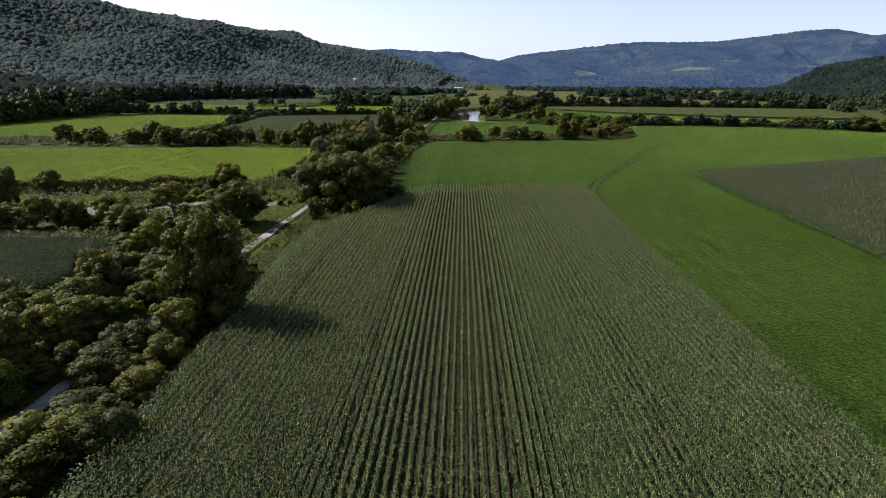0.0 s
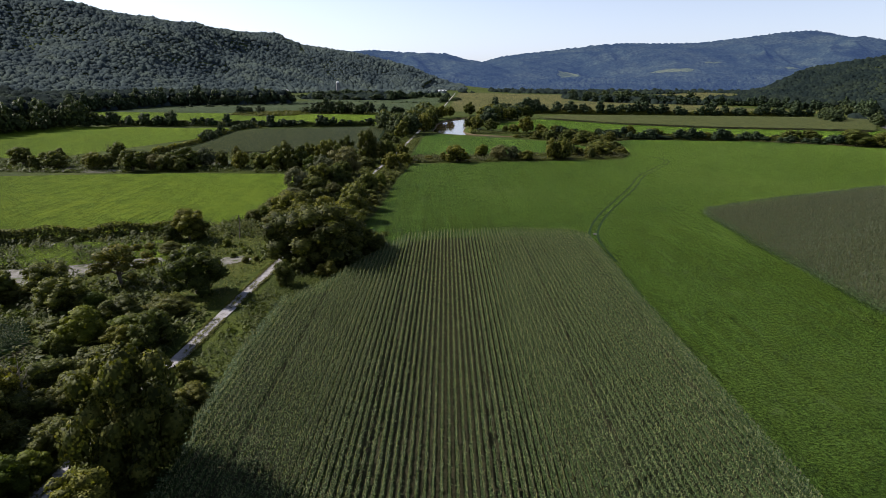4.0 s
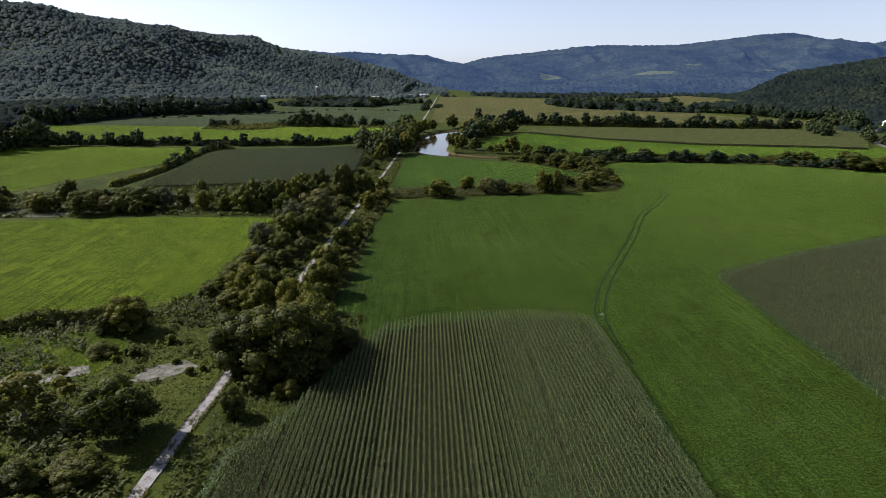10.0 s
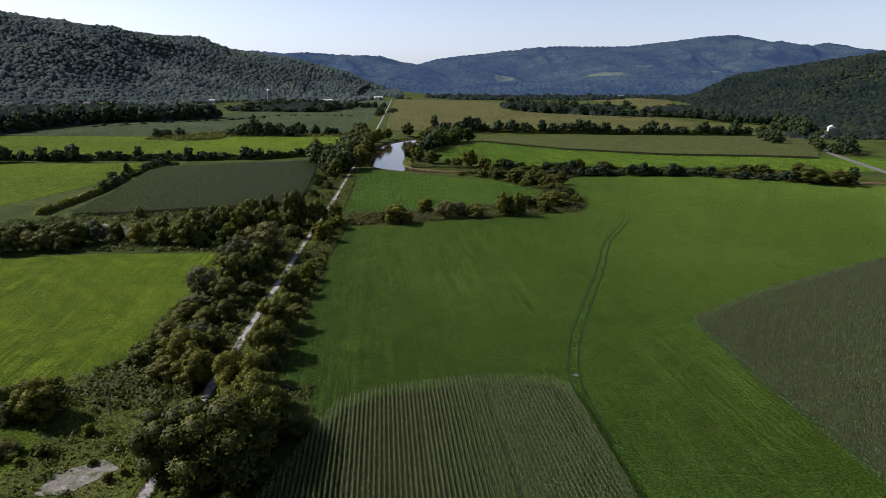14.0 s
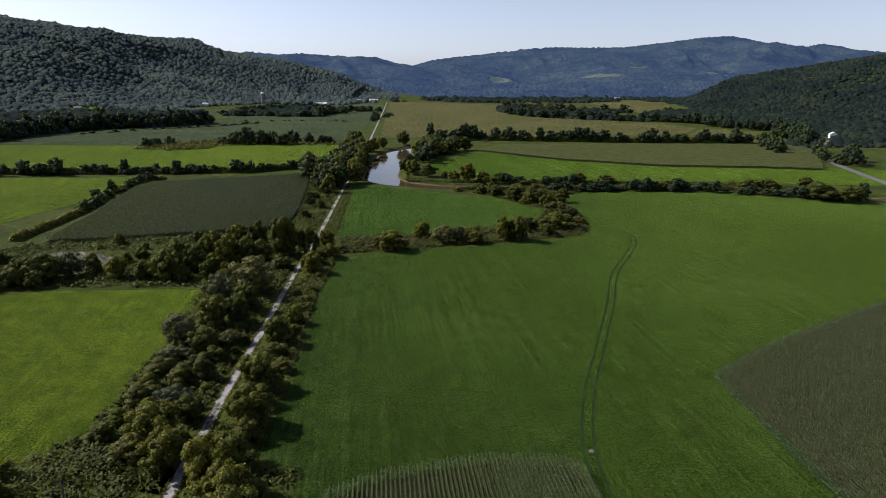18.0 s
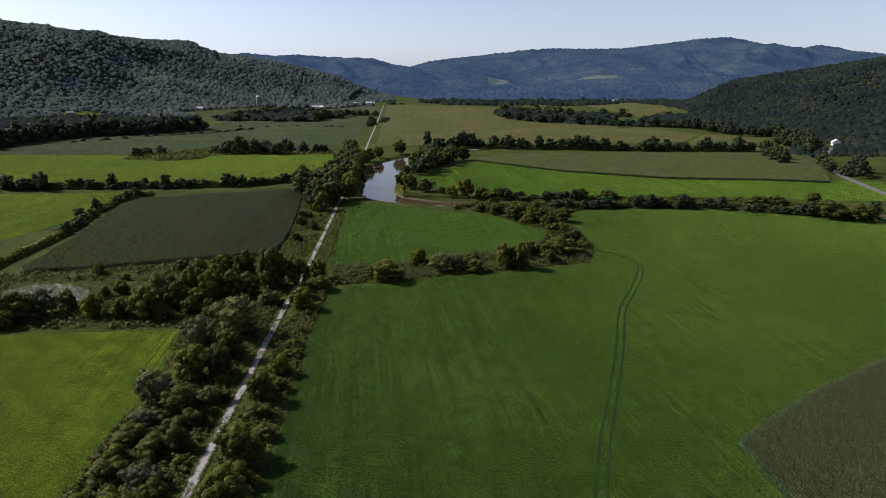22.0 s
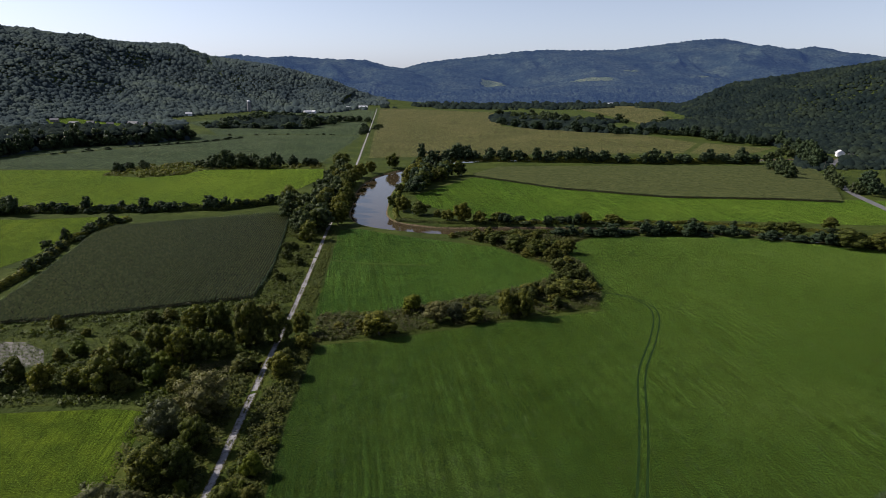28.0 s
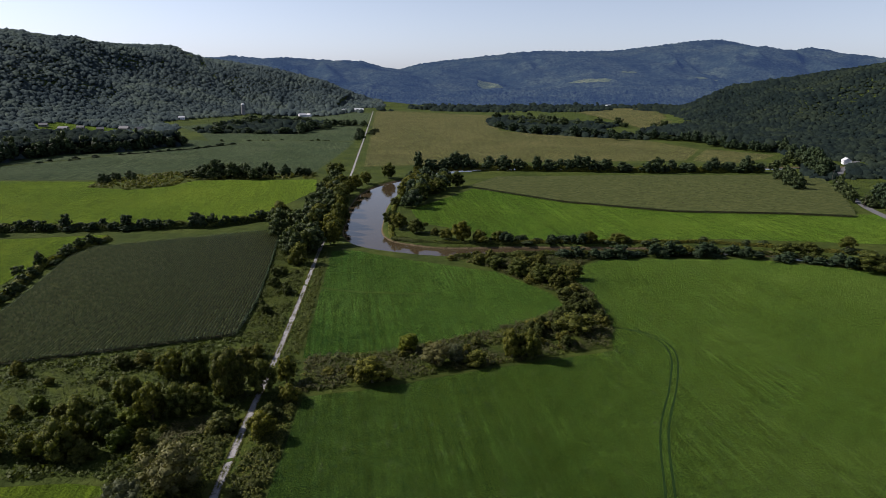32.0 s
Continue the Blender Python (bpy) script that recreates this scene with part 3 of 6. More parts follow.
def arching_leaves(base, height, leaves, reach, width, low=0.45):
    """Arching leaves round upright stalks: five corners and three triangles each."""
    n = len(base)
    k = np.repeat(np.arange(n), leaves)
    m = len(k)
    level = np.tile(np.linspace(low, 0.93, leaves), n) + rng.uniform(-0.06, 0.06, m)
    a = rng.uniform(0, 2 * math.pi, m)
    ln = reach * rng.uniform(0.7, 1.25, m) * (1.75 - 1.15 * level)
    d = np.stack([np.cos(a), np.sin(a)], 1)
    side = np.stack([-d[:, 1], d[:, 0]], 1) * (width * rng.uniform(0.7, 1.3, m))[:, None]
    o, z = base[k], height[k] * level
    up = ln * rng.uniform(0.1, 0.6, m)
    tip = ln * rng.uniform(-0.6, 0.2, m)
    v = np.empty((m, 5, 3))
    v[:, 0, :2], v[:, 1, :2] = o - side * 0.3, o + side * 0.3
    v[:, 2, :2], v[:, 3, :2] = o + d * (ln * 0.5)[:, None] - side * 0.5, o + d * (ln * 0.5)[:, None] + side * 0.5
    v[:, 4, :2] = o + d * ln[:, None]
    v[:, 0, 2] = v[:, 1, 2] = z
    v[:, 2, 2], v[:, 3, 2] = z + up, z + up + rng.uniform(-0.08, 0.08, m)
    v[:, 4, 2] = z + up + tip
    f = (np.arange(m) * 5)[:, None, None] + np.array([[0, 1, 3], [0, 3, 2], [2, 3, 4]])[None]
    return v.reshape(-1, 3), f.reshape(-1, 3)


def tassels(base, height, size=0.3, width=0.05):
    n = len(base)
    a = rng.uniform(0, math.pi, n)
    d = np.stack([np.cos(a), np.sin(a)], 1) * width
    v = np.empty((n, 3, 3))
    v[:, 0, :2], v[:, 1, :2] = base - d, base + d
    v[:, 2, :2] = base + rng.normal(0, 0.08, (n, 2))
    v[:, 0, 2] = v[:, 1, 2] = height * 0.9
    v[:, 2, 2] = height * 0.95 + size
    return v.reshape(-1, 3), np.arange(3 * n).reshape(-1, 3)


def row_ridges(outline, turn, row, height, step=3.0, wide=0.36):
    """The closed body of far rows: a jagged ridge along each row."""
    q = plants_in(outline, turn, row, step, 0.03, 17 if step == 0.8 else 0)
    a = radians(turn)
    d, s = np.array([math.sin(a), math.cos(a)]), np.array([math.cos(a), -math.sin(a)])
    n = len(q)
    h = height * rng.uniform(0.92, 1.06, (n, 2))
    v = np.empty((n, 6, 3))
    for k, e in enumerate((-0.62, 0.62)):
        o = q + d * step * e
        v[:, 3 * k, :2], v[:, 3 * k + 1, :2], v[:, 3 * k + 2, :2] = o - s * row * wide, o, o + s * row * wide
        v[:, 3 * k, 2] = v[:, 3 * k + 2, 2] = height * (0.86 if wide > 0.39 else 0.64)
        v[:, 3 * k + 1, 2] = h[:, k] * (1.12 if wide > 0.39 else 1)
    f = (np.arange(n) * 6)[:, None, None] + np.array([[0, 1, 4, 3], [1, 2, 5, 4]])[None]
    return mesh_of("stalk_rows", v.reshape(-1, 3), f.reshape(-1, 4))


def maize(outline, turn, gap, leaves, reach, width, label, mat, height=2.25, tassel=0.3, row=0.76, low=0.45, every=1, ridges=0.0, edge=False, body=0.84, wide=0.4):
    q = plants_in(wobble(dense(outline), 0.5), turn, row, gap, 0.05, 17 if ridges == 0.8 else 0)
    h = height * (1 + 0.06 * np.sin(q[:, 0] / 9) * np.sin(q[:, 1] / 14) + rng.normal(0, 0.05, len(q)))
    v, f = arching_leaves(q, h, leaves, reach, width, low)
    crop = tagged(new("maize_crop", mesh_of("maize_crop", v, f, mat)), label, "maize", kind="stuff")
    if edge:
        along = np.array(dense(outline, 0.3))
        along = along + rng.normal(0, 0.12, along.shape)
        ev, ef = arching_leaves(along, np.full(len(along), height) * rng.uniform(0.85, 1.05, len(along)), 9, 0.36, 0.13, 0.08)
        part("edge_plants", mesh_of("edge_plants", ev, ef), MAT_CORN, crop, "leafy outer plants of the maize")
    if ridges:
        # close-stepped rows take the leaf colour with shade painted in
        part("stalk_rows", row_ridges(wobble(dense(outline), 0.5), turn, row, height * (body if ridges > 1 else 0.42), ridges, wide if ridges > 1 else 0.16), mat if ridges > 1 else MAT_CORN_SHADED, crop, "closed maize rows")
    v, f = tassels(q[::every], h[::every], tassel, 0.09 if leaves < 5 else 0.045 if tassel > 0.5 else 0.03)
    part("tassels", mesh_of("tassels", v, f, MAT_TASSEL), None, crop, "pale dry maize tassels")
    return crop


NEAR_MAIZE = [(-27, 8), (33.0, 8), (34, 57), (35, 91), (38, 168), (35, 172), (21, 174), (4, 171), (-5, 167), (-9, 158), (-14, 144), (-19, 131), (-25, 121), (-26, 100), (-25, 70)]
RIGHT_MAIZE = [(80, 200), (108, 217), (153, 238), (230, 272), (260, 270), (165, 150), (73, 70), (76, 130), (77, 165)]
LEFT_MAIZE = [(-34, 364), (-31, 400), (-32, 470), (-34, 531), (-60, 523), (-129, 499), (-134, 480), (-128, 402), (-127, 346), (-105, 348), (-73, 355)]
CORNER_MAIZE = [(-86, 113), (-62, 112), (-57, 104), (-59, 98), (-54, 88), (-56, 78), (-66, 66), (-110, 66), (-110, 113)]
NORTH_MAIZE = [(113, 680), (135, 712), (150, 732), (300, 728), (470, 712), (420, 620), (357, 528), (316, 543), (239, 559), (171, 604)]


def shrunk(pts, by=0.7):
    """The outline drawn in a little."""
    out, n = [], len(pts)
    turn = sum(pts[i - 1][0] * pts[i][1] - pts[i][0] * pts[i - 1][1] for i in range(n))
    for i in range(n):
        a, c = Vector(pts[i - 1]), Vector(pts[(i + 1) % n])
        d = (c - a).normalized() * (by if turn > 0 else -by)
        out.append((pts[i][0] - d.y, pts[i][1] + d.x))
    return out


sheet("maize_soil", shrunk(NEAR_MAIZE), 0.06, MAT_SOIL, "dark soil under the maize rows", "soil", 0.2)
sheet("maize_soil_east", shrunk(RIGHT_MAIZE, 2.0), 0.06, MAT_SOIL, "dark soil under the eastern maize", "soil", 0.2)
sheet("maize_soil_west", shrunk(LEFT_MAIZE), 0.06, MAT_SOIL, "dark soil under the western maize", "soil", 0.2)
sheet("maize_soil_corner", CORNER_MAIZE, 0.06, MAT_SOIL, "dark soil under the small maize plot", "soil")
sheet("maize_soil_north", shrunk(NORTH_MAIZE, 1.2), 0.06, MAT_SOIL, "dark soil under the northern maize", "soil", 0.2)
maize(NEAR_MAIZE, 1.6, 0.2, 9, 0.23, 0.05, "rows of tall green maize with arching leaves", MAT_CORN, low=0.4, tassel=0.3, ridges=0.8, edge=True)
maize(RIGHT_MAIZE, 3.0, 0.34, 5, 0.34, 0.1, "dense ripening maize with dry tassels", MAT_CORN_R, 2.3, 0.52, low=0.4, every=1, ridges=0.9, edge=True)
maize(LEFT_MAIZE, 2.0, 1.1, 3, 0.28, 0.13, "dark green maize in straight rows", MAT_CORN_B, 2.2, 0.35, every=1, row=1.2, ridges=1.5, wide=0.3, low=0.6, edge=True)
maize(CORNER_MAIZE, 60.0, 0.3, 5, 0.33, 0.09, "small plot of green maize behind the brush", MAT_CORN_C, 2.2, 0.12, ridges=0.8)
maize(NORTH_MAIZE, -62.0, 6.0, 2, 0.7, 0.4, "tan tasselled maize across the river", MAT_CORN_N, 2.2, 0.3, row=1.52, ridges=3.0, low=0.7, edge=True)

# ---- trees ----


def lobe_points(lobes, count, inner=0.82):
    """Places and outward ways spread over the outside of a set of overlapping lobes."""
    c = np.array([l[:3] for l in lobes])
    r = np.array([l[3] for l in lobes])
    w = r ** 2 / (r ** 2).sum()
    pts, ways = [], []
    have = 0
    while have < count:
        k = rng.choice(len(lobes), count, p=w)
        d = rng.normal(size=(count, 3))
        d /= np.linalg.norm(d, axis=1)[:, None]
        p = c[k] + d * (r[k] * rng.uniform(inner, 1.08, count))[:, None]
        gap = np.linalg.norm(p[:, None] - c[None], axis=2) / r[None]
        gap[np.arange(count), k] = 9
        keep = (gap.min(1) > 0.8) & (p[:, 2] > 0.1)
        pts.append(p[keep])
        ways.append(d[keep])
        have += keep.sum()
    return np.concatenate(pts)[:count], np.concatenate(ways)[:count]


def leaf_cards(p, way, size, droop=0.25):
    """Folded diamond leaves at places p, facing roughly outward."""
    n = len(p)
    nrm = way + rng.normal(0, 0.55, (n, 3))
    nrm[:, 2] += 0.35
    nrm /= np.linalg.norm(nrm, axis=1)[:, None]
    t = np.cross(nrm, rng.normal(size=(n, 3)))
    t /= np.linalg.norm(t, axis=1)[:, None]
    s = np.cross(nrm, t)
    k = (size * rng.uniform(0.6, 1.4, n))[:, None]
    v = np.empty((n, 4, 3))
    v[:, 0] = p - t * k * 0.6
    v[:, 1] = p + s * k * 0.42 - nrm * k * droop * 0.5
    v[:, 2] = p + t * k * 0.6 - nrm * k * droop
    v[:, 3] = p - s * k * 0.42 - nrm * k * droop * 0.5
    f = (np.arange(n) * 4)[:, None] + np.arange(3, -1, -1)[None]
    soft = way * 0.85 + nrm * 0.4
    soft /= np.linalg.norm(soft, axis=1)[:, None]
    return v.reshape(-1, 3), f, np.repeat(soft, 4, axis=0)


ICO_V = np.array([(-0.526, 0, 0.851), (0.526, 0, 0.851), (-0.526, 0, -0.851), (0.526, 0, -0.851), (0, 0.851, 0.526), (0, 0.851, -0.526), (0, -0.851, 0.526), (0, -0.851, -0.526), (0.851, 0.526, 0), (-0.851, 0.526, 0), (0.851, -0.526, 0), (-0.851, -0.526, 0)])


def lobe_cores(lobes, scale):
    """Shaded inner masses of the crown, split into four-cornered facets."""
    vs, fs, ns, base = [], [], [], 0
    for x, y, z, r in lobes:
        ring = 7
        for j, (h, q) in enumerate(((-0.75, 0.6), (-0.1, 1.0), (0.5, 0.82), (0.95, 0.25))):
            for i in range(ring):
                a = 2 * math.pi * (i + 0.5 * (j % 2)) / ring
                k = r * scale * rng.uniform(0.85, 1.1)
                vs.append((x + math.cos(a) * q * k, y + math.sin(a) * q * k, max(z + h * k, 0.02)))
                ns.append(Vector((math.cos(a) * q, math.sin(a) * q, h)).normalized()[:])
        for j in range(3):
            for i in range(ring):
                a, b2 = base + j * ring + i, base + j * ring + (i + 1) % ring
                fs.append((a, b2, b2 + ring, a + ring))
        base += ring * 4
    return np.array(vs), np.array(fs), np.array(ns)


def limb(bm, a, b, ra, rb, seg=7):
    a, b = Vector(a), Vector(b)
    d = (b - a).normalized()
    u = d.orthogonal().normalized()
    w = d.cross(u)
    rows = []
    for k in range(4):
        t = k / 3
        c = a.lerp(b, t) + (u * math.sin(t * 3.1) * 0.06 + w * math.sin(t * 5.0) * 0.04) * (b - a).length * (0 if k in (0,) else 1)
        r = ra + (rb - ra) * t
        rows.append([bm.verts.new(c + (u * math.cos(2 * math.pi * i / seg) + w * math.sin(2 * math.pi * i / seg)) * r) for i in range(seg)])
    for r0, r1 in zip(rows[:-1], rows[1:]):
        for i in range(seg):
            bm.faces.new((r0[i], r0[(i + 1) % seg], r1[(i + 1) % seg], r1[i]))
    bm.faces.new(rows[-1])


def crown_lobes(kind, far=False):
    """Lobes of a crown ten metres high and ten wide."""
    L = []
    if kind in ("s", "y"):
        n, lo, hi = 12, 1.5, 6.5
    elif kind == "o":
        n, lo, hi = 9, 3.5, 8.2
    elif kind == "v":
        n, lo, hi = 14, 1.0, 8.5
    elif kind == "B":
        n, lo, hi = 18, 1.3, 8.0
    else:
        n, lo, hi = 15, 1.9, 8.0
    n = n if far else n * 2
    lean = rng.uniform(-0.8, 0.8, 2)
    for i in range(n):
        t = (i + 0.5) / n
        z = lo + (hi - lo) * t + rng.normal(0, 0.35)
        wide = {"s": 3.5 * (1 - 0.5 * t), "y": 3.3 * (1 - 0.45 * t), "o": 3.7, "v": 2.7, "w": 3.6 * math.sin(0.65 + 1.8 * t)}.get(kind, 3.6 * math.sin(0.75 + 1.7 * t))
        a = i * 2.4 + rng.uniform(-0.5, 0.5)
        q = wide * rng.uniform(0.55, 1.15)
        r = rng.uniform(0.75, 1.65) * (1.05 - 0.25 * t)
        if kind == "o":
            r *= 0.75
        L.append((math.cos(a) * q + lean[0] * t, math.sin(a) * q + lean[1] * t, max(z, r * 0.7), r))
    L.append((0, 0, (lo + hi) / 2, 2.7 if kind not in ("o",) else 1.4))
    L.append((rng.uniform(-0.9, 0.9), rng.uniform(-0.9, 0.9), hi - 0.2, 1.75))
    return L


TREES, CROWNS = {}, {}


def make_tree(kind, count, size, mat, label, core=0.74, name="tree", far=False, mid=False):
    t = thing(name, label, "shrub" if name == "shrub" else "tree")
    lobes = crown_lobes(kind, far)
    bm = bmesh.new()
    limb(bm, (0, 0, -0.2), (0.15, 0.1, 5.2), 0.30, 0.13)
    if not far:
        for x, y, z, r in lobes[2:9]:
            limb(bm, (0.05, 0.05, min(z * 0.55, 4.0)), (x * 0.85, y * 0.85, z), 0.12, 0.04, 5)
    part("trunk", bm, MAT_BARK, t, "grey-brown bark")
    p, way = lobe_points(lobes, count)
    v, f, soft = leaf_cards(p, way, size)
    if core:
        cv, cf, cn = lobe_cores(lobes, core)
        v, f, soft = np.concatenate([v, cv]), np.concatenate([f, cf + len(v)]), np.concatenate([soft, cn])
    part("crown", mesh_of("crown", v, f, mat, normals=soft), None, t)
    CROWNS[t.name] = (v, f, soft)
    TREES.setdefault(kind + ("f" if far else "m" if mid else ""), []).append(t)
    t.location = (0, -900, 0)
    return t


used = set()


def put_tree(kind, x, y, h, w, group="", far=False, label="", z=0.0):
    key = kind + ("m" if y > 285 and kind + "m" in TREES else "")
    if key not in TREES:
        key = "bm" if y > 285 else "b"
    src = rng.choice(len(TREES[key]))
    src = TREES[key][int(src)]
    m = pose(x, y, z, 0, 0, rng.uniform(0, 360)) @ Matrix.Diagonal((w / 9.6, w / 9.6 * rng.uniform(0.9, 1.1), h / 9.9, 1))
    if src.name in used:
        t = copy_thing(src, m @ Matrix.Diagonal((1 / src.scale[0], 1 / src.scale[1], 1 / src.scale[2], 1)))
    else:
        used.add(src.name)
        t = src
        t.matrix_basis = m
    tagged(t, label, group=group)
    return t


LEAFY = "broad-leaved tree with a dense dark green crown"
for i in range(4):
    make_tree("b", 4200, 0.34, MAT_LEAF, LEAFY)
for i in range(2):
    make_tree("B", 9500, 0.27, MAT_LEAF_SHADED, "large old broad-leaved tree with a heavy dark crown")
for i in range(2):
    make_tree("w", 4200, 0.3, MAT_LEAF_W, "silvery grey-green willow with a loose crown", 0.6)
for i in range(3):
    make_tree("s", 3800, 0.29, MAT_LEAF_S, "tangled olive-green shrub reaching the ground", name="shrub")
for i in range(2):
    make_tree("y", 3800, 0.3, MAT_LEAF_Y, "bright yellow-green leafy shrub in sunlight", name="shrub")
make_tree("o", 2600, 0.42, MAT_LEAF_S, "sprawling tree with an open thin crown", 0.0)
make_tree("v", 3000, 0.5, MAT_LEAF_S, "dead tree stump smothered in dark vines")
for i in range(5):
    make_tree("b", 3000, 0.38, MAT_LEAF, "broad-leaved tree with a rounded green crown", mid=True)
for i in range(3):
    make_tree("s", 1600, 0.44, MAT_LEAF_S, "tangled olive-green shrub reaching the ground", name="shrub", mid=True)
for i in range(2):
    make_tree("y", 1600, 0.44, MAT_LEAF_Y, "yellow-green leafy shrub in sunlight", name="shrub", mid=True)
for i in range(5):
    make_tree("b", 560, 0.8, MAT_LEAF, "round green hedgerow tree", far=True)
for i in range(2):
    make_tree("s", 420, 0.8, MAT_LEAF_S, "low olive-green hedgerow shrub", name="shrub", far=True)

BRUSH_TREES = [(-28.2, 73.8, 14.6, 10.6, "B"), (-47, 81, 5.2, 5.1, "v"), (-50, 106, 7.0, 9.5, "y"), (-57, 133, 8.2, 13.5, "o"), (-42, 129, 9.6, 11, "b"), (-100, 144, 9.9, 7, "b"), (-102, 163, 6.5, 7, "b"),
               (-33.3, 57.7, 4.6, 8.6, "s"), (-33.2, 63.4, 4.8, 7.6, "s"), (-31.3, 72.0, 5.0, 7.4, "y"), (-30.8, 49.3, 3.7, 8.6, "s"), (-31.6, 43.6, 4.3, 7.7, "b"), (-43.5, 58.0, 7.5, 7.6, "b"), (-42.4, 64.1, 5.8, 6.4, "b"), (-45, 71.7, 4.2, 6.0, "y"), (-40.8, 69.5, 5.8, 5.0, "s"),
               (-38.6, 78.5, 4.5, 6.0, "s"), (-38.5, 74, 3.6, 4.8, "y"), (-26.2, 46.0, 4.4, 6.5, "s"), (-31.5, 39.0, 3.2, 7.3, "s"), (-41.6, 52.0, 4.6, 7.0, "b"), (-38.3, 60.5, 3.6, 3.6, "s"), (-30, 67, 5.5, 6.5, "b"), (-28.6, 61, 4.4, 6.0, "s"), (-28, 54, 4.0, 6.0, "s"),
               (-47, 48, 7.0, 9.0, "b"), (-50, 57, 8.0, 9.0, "b"), (-48, 66, 6.5, 7.5, "b"), (-53, 72, 6.0, 8.0, "b"), (-41, 87, 4.6, 6.5, "s"), (-39.5, 95, 4.4, 6.0, "s"), (-33, 82, 4.2, 5.0, "s"), (-32.4, 88, 3.8, 5.0, "s"), (-44, 98, 4.0, 8.0, "s"), (-40, 108, 3.6, 7.0, "s"), (-42, 118, 3.9, 8.2, "s"),
               (-62, 120, 6.0, 8.5, "b"), (-68, 128, 6.6, 8.5, "b"), (-86, 120, 6.2, 8, "b"), (-80, 122, 7.2, 8, "b"), (-74, 124, 6.2, 7, "b"), (-92, 122, 6.0, 8.0, "b"), (-36.5, 86, 6.5, 6, "b"), (-57, 168, 8.0, 9.5, "b"), (-61, 167, 5.2, 5.0, "s"), (-57, 157, 3.0, 8, "s"), (-27.2, 133.5, 6.1, 5.0, "s")]
BRUSH_SHRUBS = [(-72, 125, 3.2, 7, "s"), (-66, 127, 2.6, 7.7, "s"), (-54, 77, 4.1, 7, "s"), (-46, 64, 3.4, 6.5, "s"), (-41, 64, 4.3, 5.6, "y"), (-41, 71, 2.6, 5.2, "y"), (-32, 78, 3.8, 6.2, "y"),
                (-28, 44, 4.6, 6.5, "s"), (-33.5, 46, 2.1, 4, "s"), (-31, 57, 3.6, 5.5, "s"), (-30, 66, 4.2, 6, "s"), (-43, 87, 2.7, 6.1, "s"), (-44, 120, 3.4, 7.7, "s"), (-50, 118, 3, 7, "s")]
BIG_CLUMP = [(-15.5, 146, 4.5, 6, "s"), (-20, 139, 4, 6, "s"), (-25.5, 141, 4.5, 5, "s"), (-12, 158, 5, 7, "s"), (-17, 168, 5, 7, "s"), (-21, 147, 13.4, 17, "B"), (-28, 149, 11.5, 14, "B"), (-17, 155, 11.5, 10, "b"), (-20, 162, 11, 10, "b"), (-24, 170, 11, 10, "b")]
TRAIL_WEST = [(-33.2, 272.3, 12.7, 15.0, "w"), (-40.5, 263.3, 10.3, 11.1, "w"), (-32.3, 256.4, 9.0, 7.6, "b"), (-43.9, 231.7, 9.8, 10.9, "w"), (-38.2, 227.8, 7.1, 9.9, "b"), (-38.8, 244.3, 9.4, 9.3, "b"), (-33.0, 246.2, 9.0, 8.0, "b"),
              (-32.5, 231.6, 4.5, 5.2, "w"), (-34.2, 212.7, 6.6, 7.4, "s"), (-44.8, 216.6, 4.7, 8.1, "s"), (-44.7, 203.2, 5.5, 10.0, "s"), (-39.0, 210.8, 5.9, 7.8, "s"), (-33.5, 194.5, 6.5, 6.5, "s"), (-45.9, 194.2, 4.5, 6.6, "y"),
              (-37.5, 185.8, 9.3, 10.5, "b"), (-47.3, 188.7, 4.4, 5.8, "s"), (-40.5, 182.4, 5.6, 8.7, "s"), (-37.5, 200.0, 5.0, 8.0, "w"), (-34.0, 222.0, 5.0, 6.0, "s"), (-33.0, 178.0, 8.0, 9.0, "b")]
TRAIL_EAST = [(-17.2, 244.8, 6.9, 6.4, "y"), (-20.2, 231.0, 7.9, 7.1, "b"), (-20.1, 223.4, 4.5, 7.5, "s"), (-21.6, 207.2, 8.6, 9.2, "b"), (-21.2, 192.1, 9.0, 9.0, "b"), (-21.0, 185.0, 5.9, 7.1, "s"), (-16.8, 236.0, 4.2, 5.0, "s"),
              (-16.5, 255.0, 2.8, 5.0, "s"), (-16.0, 263.0, 2.4, 5.0, "s"), (-18.0, 215.0, 4.0, 6.0, "s"), (-20.5, 199.0, 6.0, 7.5, "s"), (-15.5, 272.0, 2.4, 5.0, "s"), (-22.0, 177.0, 7.0, 8.0, "b")]
